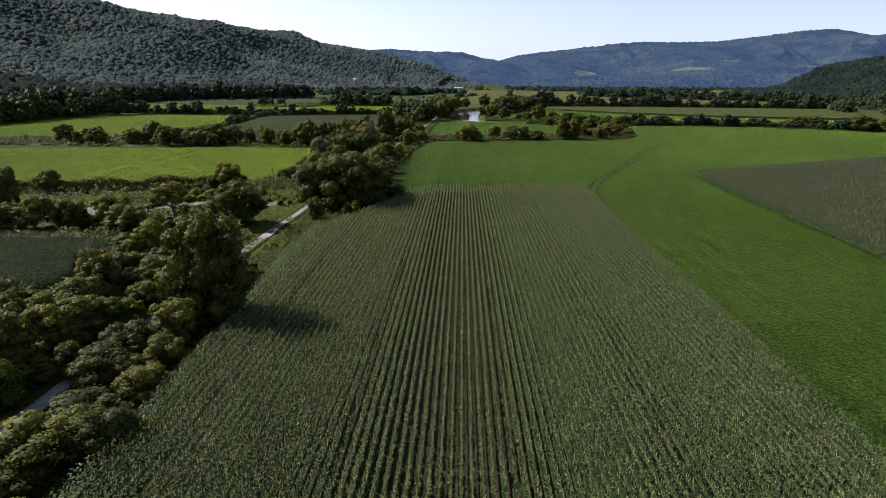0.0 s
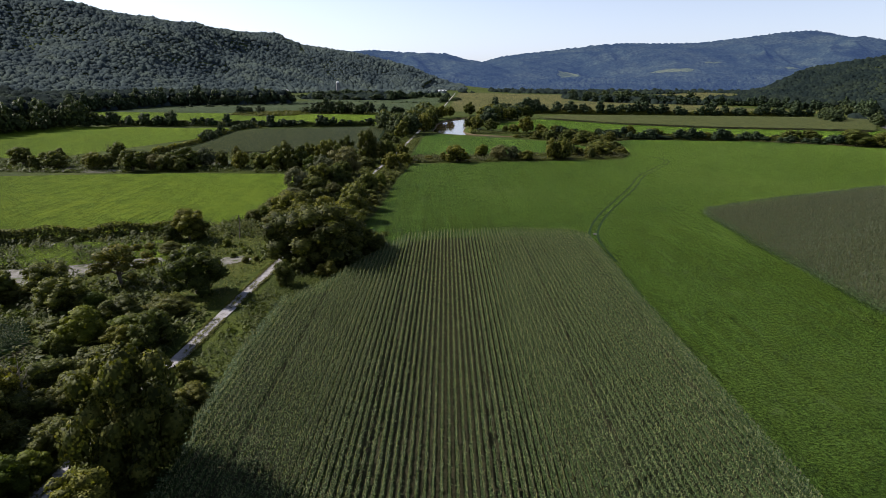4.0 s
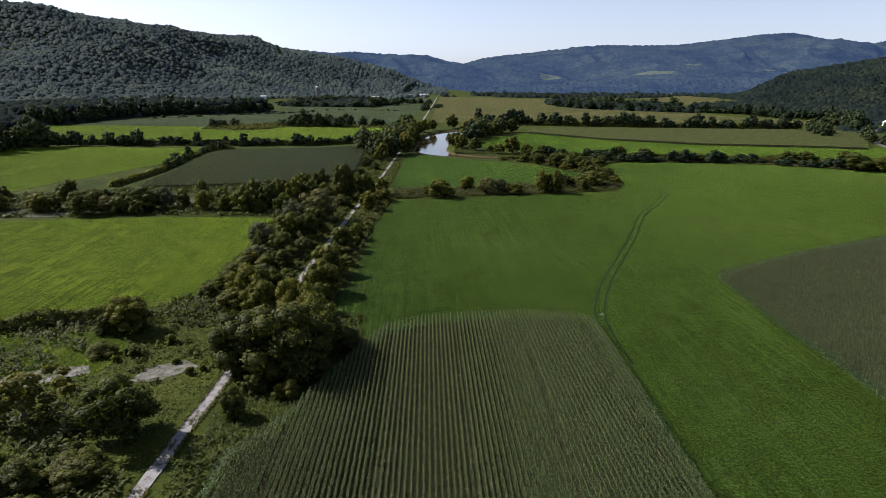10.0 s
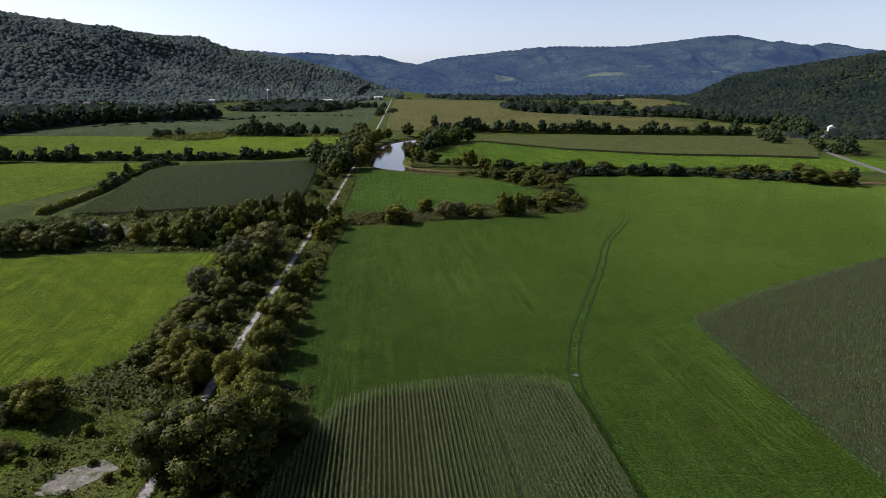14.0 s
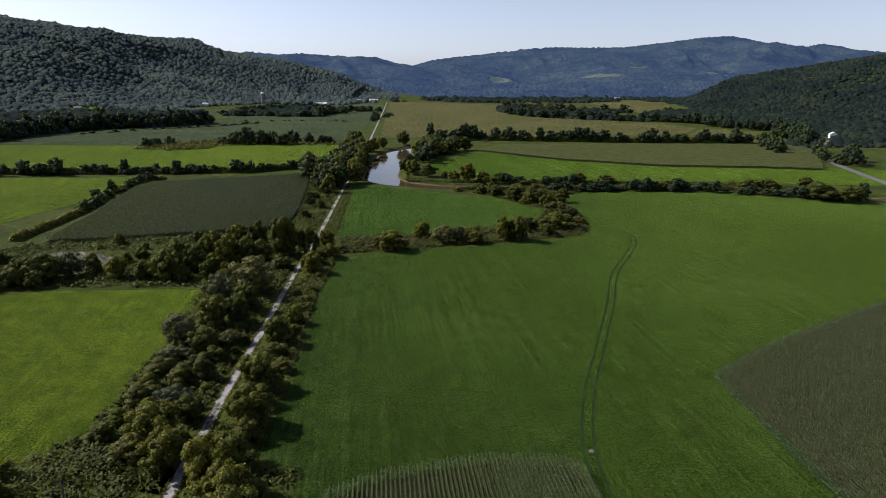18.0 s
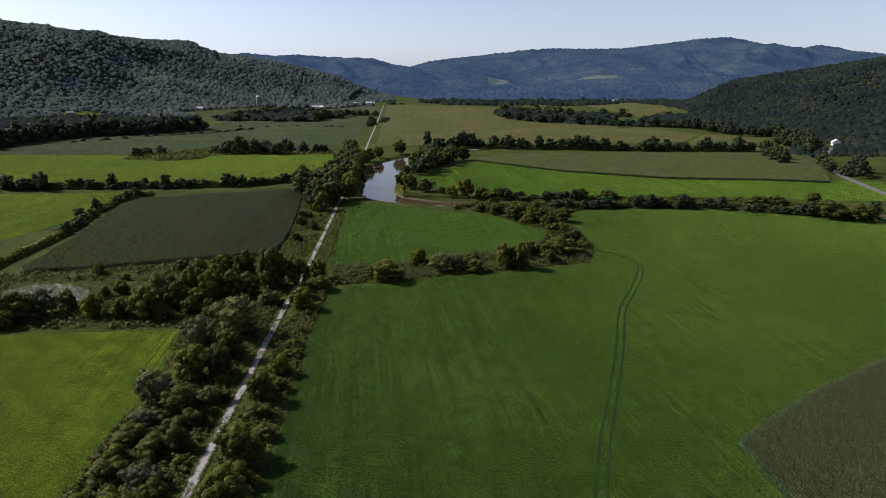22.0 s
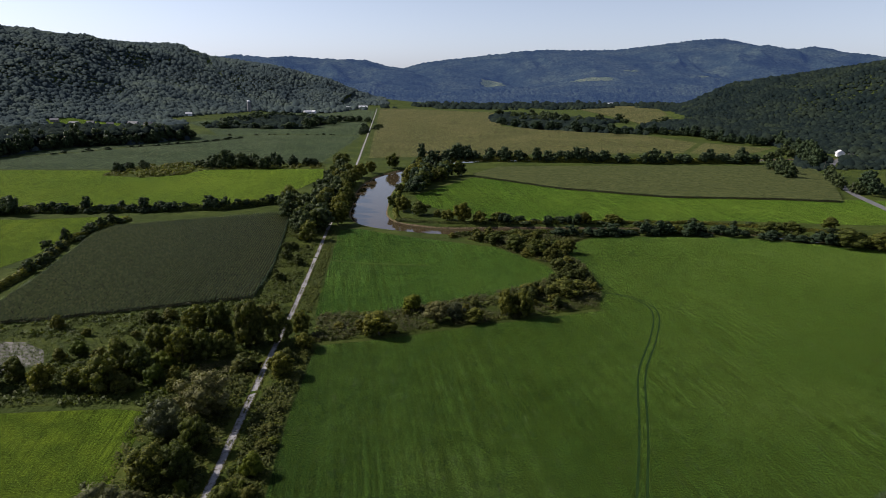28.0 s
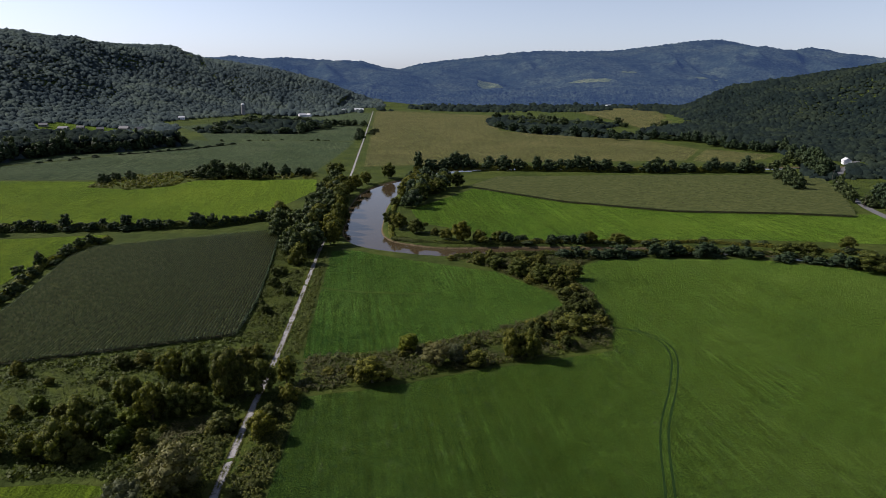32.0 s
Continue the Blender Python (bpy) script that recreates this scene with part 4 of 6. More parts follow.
MARSH = [(-79.6, 315.5, 6.2, 8.0, "y"), (-64.9, 290.8, 11.0, 10.2, "b"), (-71.4, 291.1, 7.2, 6.4, "b"), (-62.5, 300.7, 12.1, 9.6, "b"), (-51.0, 292.7, 7.3, 7.7, "y"), (-50.9, 303.6, 6.5, 8.1, "y"), (-46.7, 306.1, 12.0, 9.3, "b"),
         (-40.2, 307.4, 10.6, 8.1, "b"), (-56.0, 315.0, 9.9, 9.3, "b"), (-65.6, 341.7, 6.0, 8.1, "s"), (-59.3, 343.5, 5.2, 7.7, "s"), (-47.7, 331.6, 10.2, 9.4, "b"), (-39.4, 327.4, 12.0, 8.8, "b"), (-27.7, 317.1, 16.0, 13.0, "B"),
         (-19.1, 319.2, 11.3, 9.0, "b"), (-12.5, 323.7, 9.0, 6.9, "b"), (-27.3, 298.4, 6.5, 10.0, "s"), (-16.0, 293.6, 8.2, 8.2, "b"), (-57.4, 288.7, 6.5, 6.6, "s"), (-55.5, 297.1, 10.1, 8.3, "b"), (-35.2, 309.7, 8.9, 8.6, "b"),
         (-15.5, 303.0, 5.5, 7.0, "s"), (-10.5, 312.0, 6.0, 7.0, "b")]
MARSH_WEST = [(-102.7, 292.0, 9.8, 12.5, "b"), (-95.9, 295.6, 9.6, 8.8, "w"), (-90.7, 299.9, 7.7, 7.6, "b"), (-80.7, 293.1, 8.3, 7.7, "b"), (-95.1, 338.9, 6.7, 6.1, "s"), (-122, 285, 9.5, 13, "b"), (-115, 290, 7, 9, "w"), (-141, 312, 10, 10, "b"),
              (-140, 290, 8, 11, "b"), (-158, 292, 8, 12, "b"), (-176, 300, 9, 12, "b")]
HEDGE = [(13.5, 320.8, 8.9, 13.0, "b"), (26.5, 342.5, 8.4, 9.9, "y"), (34.4, 331.2, 8.0, 10.5, "w"), (40.9, 330.9, 7.4, 7.3, "w"), (47.2, 328.6, 5.5, 8.6, "b"), (50.7, 344.3, 4.4, 5.1, "s"), (60.6, 332.9, 11.0, 7.9, "b"), (66.8, 331.5, 11.6, 8.8, "b"),
         (74.6, 353.9, 6.8, 10.3, "s"), (89.2, 351.7, 8.0, 15.5, "b"), (98.4, 388.0, 7.0, 10.0, "s"), (105.2, 376.2, 6.0, 8.4, "s"), (97.2, 371.0, 5.4, 9.0, "s"), (100.8, 358.7, 5.2, 6.6, "s"), (94.5, 412.5, 9.0, 12.0, "b"), (87.8, 422.8, 9.0, 13.4, "b"),
         (90.0, 411.6, 4.6, 7.7, "s"), (79.6, 437.2, 7.3, 12.0, "b"), (72.2, 445.1, 7.0, 8.0, "s"), (59.7, 455.2, 3.3, 6.2, "s"), (94, 449.8, 5.7, 11.0, "b"), (0, 328, 3.0, 7, "s"), (105, 396, 5.0, 9, "s"), (103, 425, 5, 10, "s")]
BANK = [(-1, 508, 12, 11, "b"), (0, 530, 14, 12, "b"), (1, 553, 13, 12, "b"), (1, 580, 14, 13, "b"), (3, 605, 13, 12, "b"), (3, 632, 14, 13, "b"), (8, 655, 13, 12, "b"), (14, 684, 13, 13, "b"), (24, 712, 12, 12, "b"), (-4, 520, 14, 12, "b"), (-6, 640, 15, 14, "b"),
        (72.1, 493, 12.6, 11.5, "b"), (33.6, 542.4, 10.5, 10.0, "b"), (39.0, 529.0, 11.0, 12.0, "b"), (48.3, 516.7, 9.5, 13.0, "b"), (42.2, 607.7, 7.9, 9.1, "s"), (58.7, 510.4, 6.0, 6.6, "s"), (63.7, 499.2, 6.9, 10.3, "b"), (81.8, 489.5, 8.0, 11.2, "b"), (93.4, 489.8, 7.1, 11.1, "b"),
        (57.7, 659.0, 15.5, 18, "b"), (72.7, 666.1, 15.5, 19, "b"), (89.6, 683.0, 15, 18, "b"), (102.3, 689.8, 14.0, 16.5, "b"), (52, 640, 13, 14, "b"), (66, 645, 13, 15, "b"), (80, 655, 14, 16, "b"),
        (145.1, 481, 7.8, 9.0, "b"), (163.0, 481, 6.0, 12, "b"), (177.8, 452.5, 6.5, 14, "b"), (188, 450, 5.5, 12, "b"), (240.7, 443, 8.2, 14, "b"), (252.9, 439.8, 8.3, 13.8, "b"), (284.6, 450.0, 7.9, 11, "b"), (263.9, 409.3, 11.0, 20, "b"), (275, 402, 10.0, 18, "b")]
TRAIL_NORTH = [(-36, 555, 15, 17, "b"), (-25, 535, 12, 14, "b"), (-14, 511, 16, 14, "b"), (-3, 494, 14, 12, "b"), (2, 545, 16, 13, "b"), (-18, 456, 12, 12, "b"), (-23, 482, 15, 12, "b"), (-9, 660, 14, 16, "b"),
               (-5, 755, 15, 22, "b"), (3, 680, 14, 15, "b"), (46, 745, 15, 15, "b"), (60, 615, 16, 18, "b"), (-10, 547, 15, 14, "b"), (-16, 475, 14, 11, "b"), (1, 590, 15, 12, "b"), (66, 690, 15, 16, "b"), (58, 655, 14, 15, "b"), (-1, 625, 13, 12, "b")]
for trees, group in ((BRUSH_TREES, "trees in the brush"), (BRUSH_SHRUBS, "shrubs in the brush"), (BIG_CLUMP, "big clump by the trail"), (TRAIL_WEST, "trees west of the trail"), (TRAIL_EAST, "trees east of the trail"),
                     (MARSH, "trees in the marsh"), (MARSH_WEST, "trees west of the marsh"), (HEDGE, "field hedge"), (BANK, "river bank trees"), (TRAIL_NORTH, "trees north of the meadow")):
    for x, y, h, w, k in trees:
        put_tree(k, x, y, h, w, group)


def joined(places, label, name="hedgerow_trees", grade="f", mat=None):
    """Many far trees as one mesh: kind, x, y, height, width each."""
    vs, fs, ns, base = [], [], [], 0
    for k, x, y, h, w in places:
        v, f, soft = CROWNS[TREES[k + grade][int(rng.integers(len(TREES[k + grade])))].name]
        a = rng.uniform(0, 6.28)
        c, s2 = math.cos(a), math.sin(a)
        q = np.column_stack([(v[:, 0] * c - v[:, 1] * s2) * w / 9.6 + x, (v[:, 0] * s2 + v[:, 1] * c) * w / 9.6 + y, v[:, 2] * h / 9.9 + float(land(x, y))])
        vs.append(q)
        fs.append(f + base)
        ns.append(np.column_stack([soft[:, 0] * c - soft[:, 1] * s2, soft[:, 0] * s2 + soft[:, 1] * c, soft[:, 2]]))
        base += len(q)
    return tagged(new(name, mesh_of(name, np.concatenate(vs), np.concatenate(fs), mat or MAT_LEAF_FAR, normals=np.concatenate(ns))), label, "trees", kind="stuff")


def hedgerow(pts, gap, h, w, group, kinds="bbbs", spread=2.0):
    """Trees and shrubs strung along a line, unevenly."""
    places = []
    for a, b in zip(pts[:-1], pts[1:]):
        a, b = Vector(a), Vector(b)
        s, ln = rng.uniform(0, gap), (b - a).length
        while s < ln:
            q = a.lerp(b, s / ln)
            k = kinds[int(rng.integers(len(kinds)))]
            g = rng.choice((0.55, 0.75, 0.9, 1.05, 1.3)) * rng.uniform(0.85, 1.15) * (0.7 if k == "s" else 1)
            places.append((k, q.x + rng.normal(0, spread), q.y + rng.normal(0, spread), h * g, w * rng.uniform(0.75, 1.25)))
            s += gap * rng.choice((0.35, 0.55, 0.8, 1.2))
    return joined(places, group)


hedgerow([(-240, 552), (-135, 546), (-76, 549), (-47, 566)], 8, 7.5, 10, "row of green trees in the hedge beyond the maize")
hedgerow([(-129, 518), (-139, 496), (-142, 464), (-138, 437), (-135, 400)], 10, 6, 8, "row of bushes beside the maize")
hedgerow([(75, 790), (146, 792), (232, 775), (317, 760), (438, 749)], 10, 14, 16, "long row of dark green hedgerow trees", "bbb")
hedgerow([(112, 450), (150, 449), (215, 443), (270, 413), (300, 402)], 7, 8, 11, "bushes along the south river bank", "bs")
hedgerow([(100, 484), (152, 479), (225, 472), (280, 440)], 13, 4, 8, "low bushes along the north river bank", "ss")
hedgerow([(-25, 770), (-75, 762)], 8, 11, 12, "dark trees at the scrub island", "bb")
hedgerow([(-80, 755), (-128, 760)], 7, 13, 15, "dark trees at the scrub island", "bb", 6)
hedgerow([(-205, 745), (-190, 760)], 8, 9, 12, "dark trees at the scrub island", "bb", 5)
hedgerow([(300, 1400), (340, 1250), (480, 1125)], 16, 14, 20, "dark trees edging a copse", "bb", 8)
hedgerow([(390, 1700), (450, 1400), (590, 1420)], 18, 15, 24, "dark trees edging a copse", "bb", 25)
hedgerow([(-240, 1310), (-81, 1270), (-36, 1470), (-164, 1650), (-240, 1310)], 22, 13, 26, "dark trees edging a copse", "bb", 15)

# ---- wooded hills ----
SIX = [k * math.pi / 3 for k in range(6)]
DOME = np.array([(math.cos(a), math.sin(a), -0.15) for a in SIX] + [(0, 0, 0.85)])
DOME_F = [(i, (i + 1) % 6, 6) for i in range(6)]
ROUND = np.array([(math.cos(a) * q, math.sin(a) * q, z) for q, z in ((1.0, -0.2), (0.72, 0.62)) for a in SIX] + [(0, 0, 1.0)])
ROUND_F = [(i, (i + 1) % 6, 6 + (i + 1) % 6) for i in range(6)] + [(i, 6 + (i + 1) % 6, 6 + i) for i in range(6)] + [(6 + i, 6 + (i + 1) % 6, 12) for i in range(6)]


def woods(name, x0, x1, y0, y1, gap, size, keep, label, mat=None, height=land, near=False, flat=1.0):
    x, y = np.meshgrid(np.arange(x0, x1, gap), np.arange(y0, y1, gap))
    x, y = x.ravel() + rng.uniform(-gap, gap, x.size) * 0.6, y.ravel() + rng.uniform(-gap, gap, y.size) * 0.6
    ok = keep(x, y)
    x, y = x[ok], y[ok]
    n = len(x)
    r = np.minimum(size * np.exp(rng.normal(-0.08, 0.34, n)), size * 1.75)
    tall = flat * r * (rng.uniform(0.6, 1.1, n) if near else rng.uniform(0.7, 1.3, n))
    dome, faces = (ROUND, ROUND_F) if near else (DOME, DOME_F)
    v = dome[None] * (1 + rng.normal(0, 0.13, (n, len(dome), 1))) * np.stack([r, r, tall], 1)[:, None, :]
    v += np.stack([x, y, height(x, y) + tall * 0.2 + rng.uniform(-0.2, 0.2, n) * r], 1)[:, None, :]
    f = (np.arange(n) * len(dome))[:, None, None] + np.array(faces)[None]
    lean = dome / np.linalg.norm(dome, axis=1)[:, None] * (0.7 * flat if near else 0.5) + np.array([0, 0, 0.8])
    lean = np.broadcast_to(lean / np.linalg.norm(lean, axis=1)[:, None], v.shape)
    return tagged(new(name, mesh_of(name, v.reshape(-1, 3), f.reshape(-1, 3), mat or MAT_WOODS_HAZY, normals=lean.reshape(-1, 3))), label, "woods", kind="stuff")


NEAR_STAND = [(-285, 395), (-285, 455), (-282, 505), (-262, 540), (-330, 600), (-560, 640), (-560, 395)]
FRONT_STAND = [(-384, 753), (-373, 811), (-364, 905), (-332, 970), (-273, 1002), (-222, 1066), (-230, 1110), (-300, 1100), (-420, 1150), (-520, 1000), (-560, 800), (-450, 700)]
CLEARING = [(-530, 1330), (-480, 1280), (-420, 1265), (-345, 1300), (-335, 1350), (-400, 1385), (-500, 1390)]
FOOT_WEST = [(-1000, 640), (-450, 650), (-384, 753), (-373, 811), (-364, 905), (-332, 970), (-273, 1002), (-222, 1066), (-230, 1110), (-262, 1180), (-285, 1260), (-300, 1400), (-390, 1560), (-420, 1650), (-250, 1850), (-60, 1950), (20, 2050), (70, 2200), (-200, 2300), (-1000, 2000)]
FOOT_EAST = [(372, 545), (398, 610), (435, 665), (462, 720), (520, 800), (560, 860), (590, 960), (640, 1200), (650, 1330), (760, 1500), (1000, 1300), (1000, 420), (420, 470)]
hedgerow([(390, 552), (416, 612), (444, 654)], 11, 9, 11, "low dark trees at the foot of the eastern hill", "bb", 3)
hedgerow([(466, 696), (482, 724), (530, 796), (566, 850), (600, 955)], 11, 15, 14, "dark trees at the foot of the eastern hill", "bb", 4)
hedgerow([(400, 540), (424, 590)], 12, 13, 14, "dark trees at the foot of the eastern hill", "bb", 4)
YARD_EAST = [(545, 770), (570, 830), (620, 830), (600, 780)]


def keep_west(x, y):
    q = np.stack([x, y], 1)
    near = land(x, y) + 9.0 >= land(x + 45, y - 45)
    return ((land(x, y) > 6) & near | inside(q, FOOT_WEST)) & ~inside(q, CLEARING)


def keep_east(x, y):
    q = np.stack([x, y], 1)
    d, _ = line_distance(x, y, [(330, 430), (380, 527), (398, 568), (440, 640), (520, 740), (585, 800)])
    near = land(x, y) + 1.0 >= land(x - 45, y - 45)
    return ((land(x, y) > 6) & near | inside(q, FOOT_EAST)) & ~inside(q, YARD_EAST) & (d > 5) & ((y > 690) | (land(x, y) > 9))


def facing_west(x, y):
    return x > -0.76 * y - 40


def facing_east(x, y):
    return x < 0.95 * y - 60


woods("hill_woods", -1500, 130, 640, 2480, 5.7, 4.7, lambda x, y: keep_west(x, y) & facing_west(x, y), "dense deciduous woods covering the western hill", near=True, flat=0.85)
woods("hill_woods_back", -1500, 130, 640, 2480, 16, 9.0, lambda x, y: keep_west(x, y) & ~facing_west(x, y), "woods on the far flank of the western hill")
woods("hill_woods_east", 360, 1500, 440, 2050, 6.2, 4.2, lambda x, y: keep_east(x, y) & facing_east(x, y), "dense deciduous woods covering the eastern hill", MAT_WOODS_E_HAZY, near=True)
woods("hill_woods_east_back", 360, 1500, 440, 2050, 16, 9.0, lambda x, y: keep_east(x, y) & ~facing_east(x, y), "woods on the far flank of the eastern hill", MAT_WOODS_E_HAZY)
woods("near_stand_canopy", -560, -255, 390, 640, 4.0, 3.4, lambda x, y: inside(np.stack([x, y], 1), NEAR_STAND) & (x < -292), "tall dark woods on the valley's western edge", MAT_WOODS_E_HAZY, lambda x, y: 15 + np.clip(-x - 300, 0, 120) * 0.14, True)
woods("front_stand_canopy", -560, -215, 700, 1150, 5.0, 4.0, lambda x, y: inside(np.stack([x, y], 1), shrunk(FRONT_STAND, 6)), "tall dark woods below the western hill", MAT_WOODS_E_HAZY, lambda x, y: 14 + land(x, y), True)
hedgerow([(-282, 396), (-284, 455), (-280, 505), (-258, 535)], 7, 16, 13, "tall dark trees edging the western meadow", "bb", 3)
hedgerow([(-296, 392), (-298, 455), (-294, 520), (-275, 550)], 8, 21, 15, "tall dark trees edging the western meadow", "bb", 4)
hedgerow([(-262, 535), (-232, 545), (-205, 545)], 7, 11, 11, "dark trees at the end of the long hedge", "bb", 3)
hedgerow([(-384, 750), (-373, 811), (-364, 905), (-332, 970), (-273, 1002), (-222, 1066), (-232, 1110)], 9, 16, 15, "tall dark trees at the foot of the western hill", "bb", 3)
hedgerow([(-398, 750), (-387, 811), (-378, 912), (-340, 984), (-280, 1016), (-232, 1078)], 10, 20, 17, "tall dark trees at the foot of the western hill", "bb", 4)
EAST_FLAT = [(492, 1160), (560, 1075), (550, 990), (576, 935), (620, 960), (690, 1320), (640, 1310), (560, 1245)]
woods("flat_woods", 480, 700, 920, 1330, 6.0, 4.6, lambda x, y: inside(np.stack([x, y], 1), EAST_FLAT), "dark woods between maize and eastern hill", MAT_WOODS_E_HAZY, lambda x, y: 8 + land(x, y), True)
hedgerow([(487, 1152), (553, 1070), (541, 985), (566, 930)], 10, 13, 15, "dark trees edging the eastern maize", "bb", 3)
hedgerow([(487, 1152), (556, 1243), (637, 1296)], 11, 12, 15, "dark trees edging the eastern maize", "bb", 3)
def keep_valley(x, y):
    return (np.sin(x / 53 + 1) * np.sin(y / 31 + x / 140) > -0.15) & (y > 2050 + 60 * np.sin(x / 120)) & (land(x, y) < 4)


# the foothill trees share the mountains' blue haze emission
woods("foothill_woods", -400, 2500, 2460, 3000, 15, 7.5, lambda x, y: ~open_slope(x, y) & (land(x, y) < 4) & (hummocks(x, y * 2.5, 130) > -0.7), "far woods on the foothills of the mountains", MAT_FAR_HAZE, mountains, True)
woods("valley_woods", 110, 1900, 2030, 2500, 12, 7.0, keep_valley, "scattered woods at the end of the valley floor", MAT_WOODS_E_HAZY, near=True)
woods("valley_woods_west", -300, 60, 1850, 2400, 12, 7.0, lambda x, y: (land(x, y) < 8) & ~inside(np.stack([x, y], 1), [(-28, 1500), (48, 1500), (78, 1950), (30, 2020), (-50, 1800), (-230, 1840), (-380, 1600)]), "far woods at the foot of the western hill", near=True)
for px, py, a, c in PASTURES:
    turn, rad = np.meshgrid(np.linspace(0, 2 * math.pi, 49), np.linspace(0, 1, 13))
    k = rad * (0.86 + 0.16 * np.sin(2 * turn + px) + 0.12 * np.sin(5 * turn + py))
    qx, qy = px + np.cos(turn) * k * a, py + np.sin(turn) * k * c
    gi = np.arange(qx.size).reshape(qx.shape)
    tagged(new("hill_pasture", mesh_of("hill_pasture", np.stack([qx.ravel(), qy.ravel(), mountains(qx, qy).ravel() + 1.5], 1), np.stack([gi[:-1, :-1], gi[:-1, 1:], gi[1:, 1:], gi[1:, :-1]], -1).reshape(-1, 4), MAT_PASTURE, True)),
           "pale green pasture high on the mountain slope", "pasture", kind="structure")
FIELD_WOOD = [(300, 1460), (318, 1300), (345, 1235), (420, 1165), (485, 1118), (500, 1150), (470, 1230), (480, 1330), (560, 1420), (590, 1440), (560, 1500), (470, 1560), (430, 1700), (385, 1760), (330, 1600)]
WEST_WOOD = [(-245, 1300), (-160, 1285), (-80, 1268), (-40, 1400), (-36, 1485), (-90, 1580), (-165, 1660), (-230, 1500)]
woods("field_wood", 290, 600, 1110, 1770, 6.0, 5.0, lambda x, y: inside(np.stack([x, y], 1), FIELD_WOOD), "dark copse of trees between maize fields", MAT_WOODS_E_HAZY, near=True)
woods("west_wood", -250, -30, 1260, 1670, 6.0, 5.0, lambda x, y: inside(np.stack([x, y], 1), WEST_WOOD), "dark copse of trees in the soybean field", MAT_WOODS_E_HAZY, near=True)


# ---- weeds and brush ----
def weeds(outline, gap, height, width, mat, label, blades=3, bare=0.0, holes=()):
    """Tall weeds: bent blades in uneven tufts."""
    p = np.array(outline, float)
    lo, hi = p.min(0), p.max(0)
    x, y = np.meshgrid(np.arange(lo[0], hi[0], gap), np.arange(lo[1], hi[1], gap))
    q = np.stack([x.ravel(), y.ravel()], 1) + rng.uniform(-gap, gap, (x.size, 2)) * 0.7
    ok = inside(q, outline)
    for h in holes:
        ok &= ~inside(q, h)
    d, _ = line_distance(q[:, 0], q[:, 1], TRAIL)
    ok &= d > 2.0 + rng.uniform(0, 0.8, len(q))
    patch = np.sin(q[:, 0] / 3.7 + 1.7 * np.sin(q[:, 1] / 5.1)) * np.sin(q[:, 1] / 4.3 + 0.6) + 0.5 * np.sin(q[:, 0] / 1.3 + q[:, 1] / 1.7)
    ok &= patch > -1.2 + bare
    q, patch = q[ok], patch[ok]
    h = height * (0.75 + 0.35 * patch) * rng.uniform(0.5, 1.4, len(q))
    h = np.maximum(h, 0.15)
    v, f = arching_leaves(q, h, blades, width * 2.2, width, 0.25)
    return tagged(new("weeds", mesh_of("weeds", v, f, mat)), label, "weeds", kind="stuff")


POND = [(-104, 124), (-104, 138), (-86, 143), (-74, 146), (-66, 151), (-58, 153), (-56, 150), (-64, 144), (-72, 136), (-80, 131), (-90, 127)]
BRUSH = [(-39, 20), (-36, 97), (-33.5, 150), (-30, 176), (-40, 190), (-52, 190), (-68, 178), (-96, 168), (-135, 158), (-135, 70), (-100, 40), (-60, 20)]
EAST_VERGE = [(-33.5, 20), (-27.5, 20), (-26.5, 100), (-25, 120), (-20, 131), (-10, 157), (-10, 176), (-26, 178), (-30, 150), (-33, 110)]
TRAILSIDE = [(-48, 177), (-51, 197), (-49, 234), (-49, 277), (-42, 290), (-20, 306), (-8, 314), (-13, 269), (-16, 206), (-19, 180), (-12, 172), (-28, 170)]
MARSH_GROUND = [(-250, 285), (-140, 280), (-91, 284), (-58, 282), (-46, 278), (-24, 295), (-10, 316), (-10, 341), (-19, 352), (-33, 361), (-75, 352), (-105, 345), (-128, 343), (-180, 325), (-250, 315)]
HEDGE_GROUND = [(-9, 317), (10, 319), (50, 328), (97, 337), (105, 352), (113, 395), (108, 425), (138, 450), (100, 455), (80, 450), (60, 462), (78, 434), (96, 397), (96, 379), (76, 365), (22, 343), (-7, 342)]
MAIZE_VERGE = [(-31.5, 362), (-30, 400), (-31, 470), (-33, 533), (-14, 530), (-10, 478), (-14, 414), (-18, 353)]
LANE_VERGE = [(-15.5, 348), (-10, 345), (-4, 480), (-7, 480), (-11.5, 414)]
SCRUB_ISLAND = [(-212, 715), (-172, 698), (-145, 714), (-130, 748), (-78, 748), (-22, 745), (-22, 785), (-80, 778), (-168, 802), (-216, 762)]
HEDGE_LINE = [(-45, 177), (-58, 183), (-68, 177), (-96, 169), (-150, 160), (-150, 155), (-96, 163), (-68, 171), (-58, 177), (-48, 172)]
MUD = [(-48, 146), (-43, 146), (-38, 151), (-41, 154), (-47, 151)]
OPEN_GROUND = [(-64, 136), (-50, 138), (-46, 124), (-38, 118), (-35, 150), (-42, 170), (-56, 172), (-64, 150)]
WET_GRASS = [(-112, 142), (-84, 146), (-66, 145), (-56, 148), (-52, 160), (-60, 168), (-80, 166), (-112, 160)]
sheet("wet_grass", WET_GRASS, 0.04, MAT_HAY_BRIGHT, "bright green marsh grass round the pond", "grass", 2.0)
weeds(WET_GRASS, 0.7, 0.45, 0.14, MAT_LEAF_Y, "tufts of bright marsh grass")
sheet("pond", POND, 0.08, MAT_SAND, "dried-out pond of pale cracked mud", "pond", 1.4)
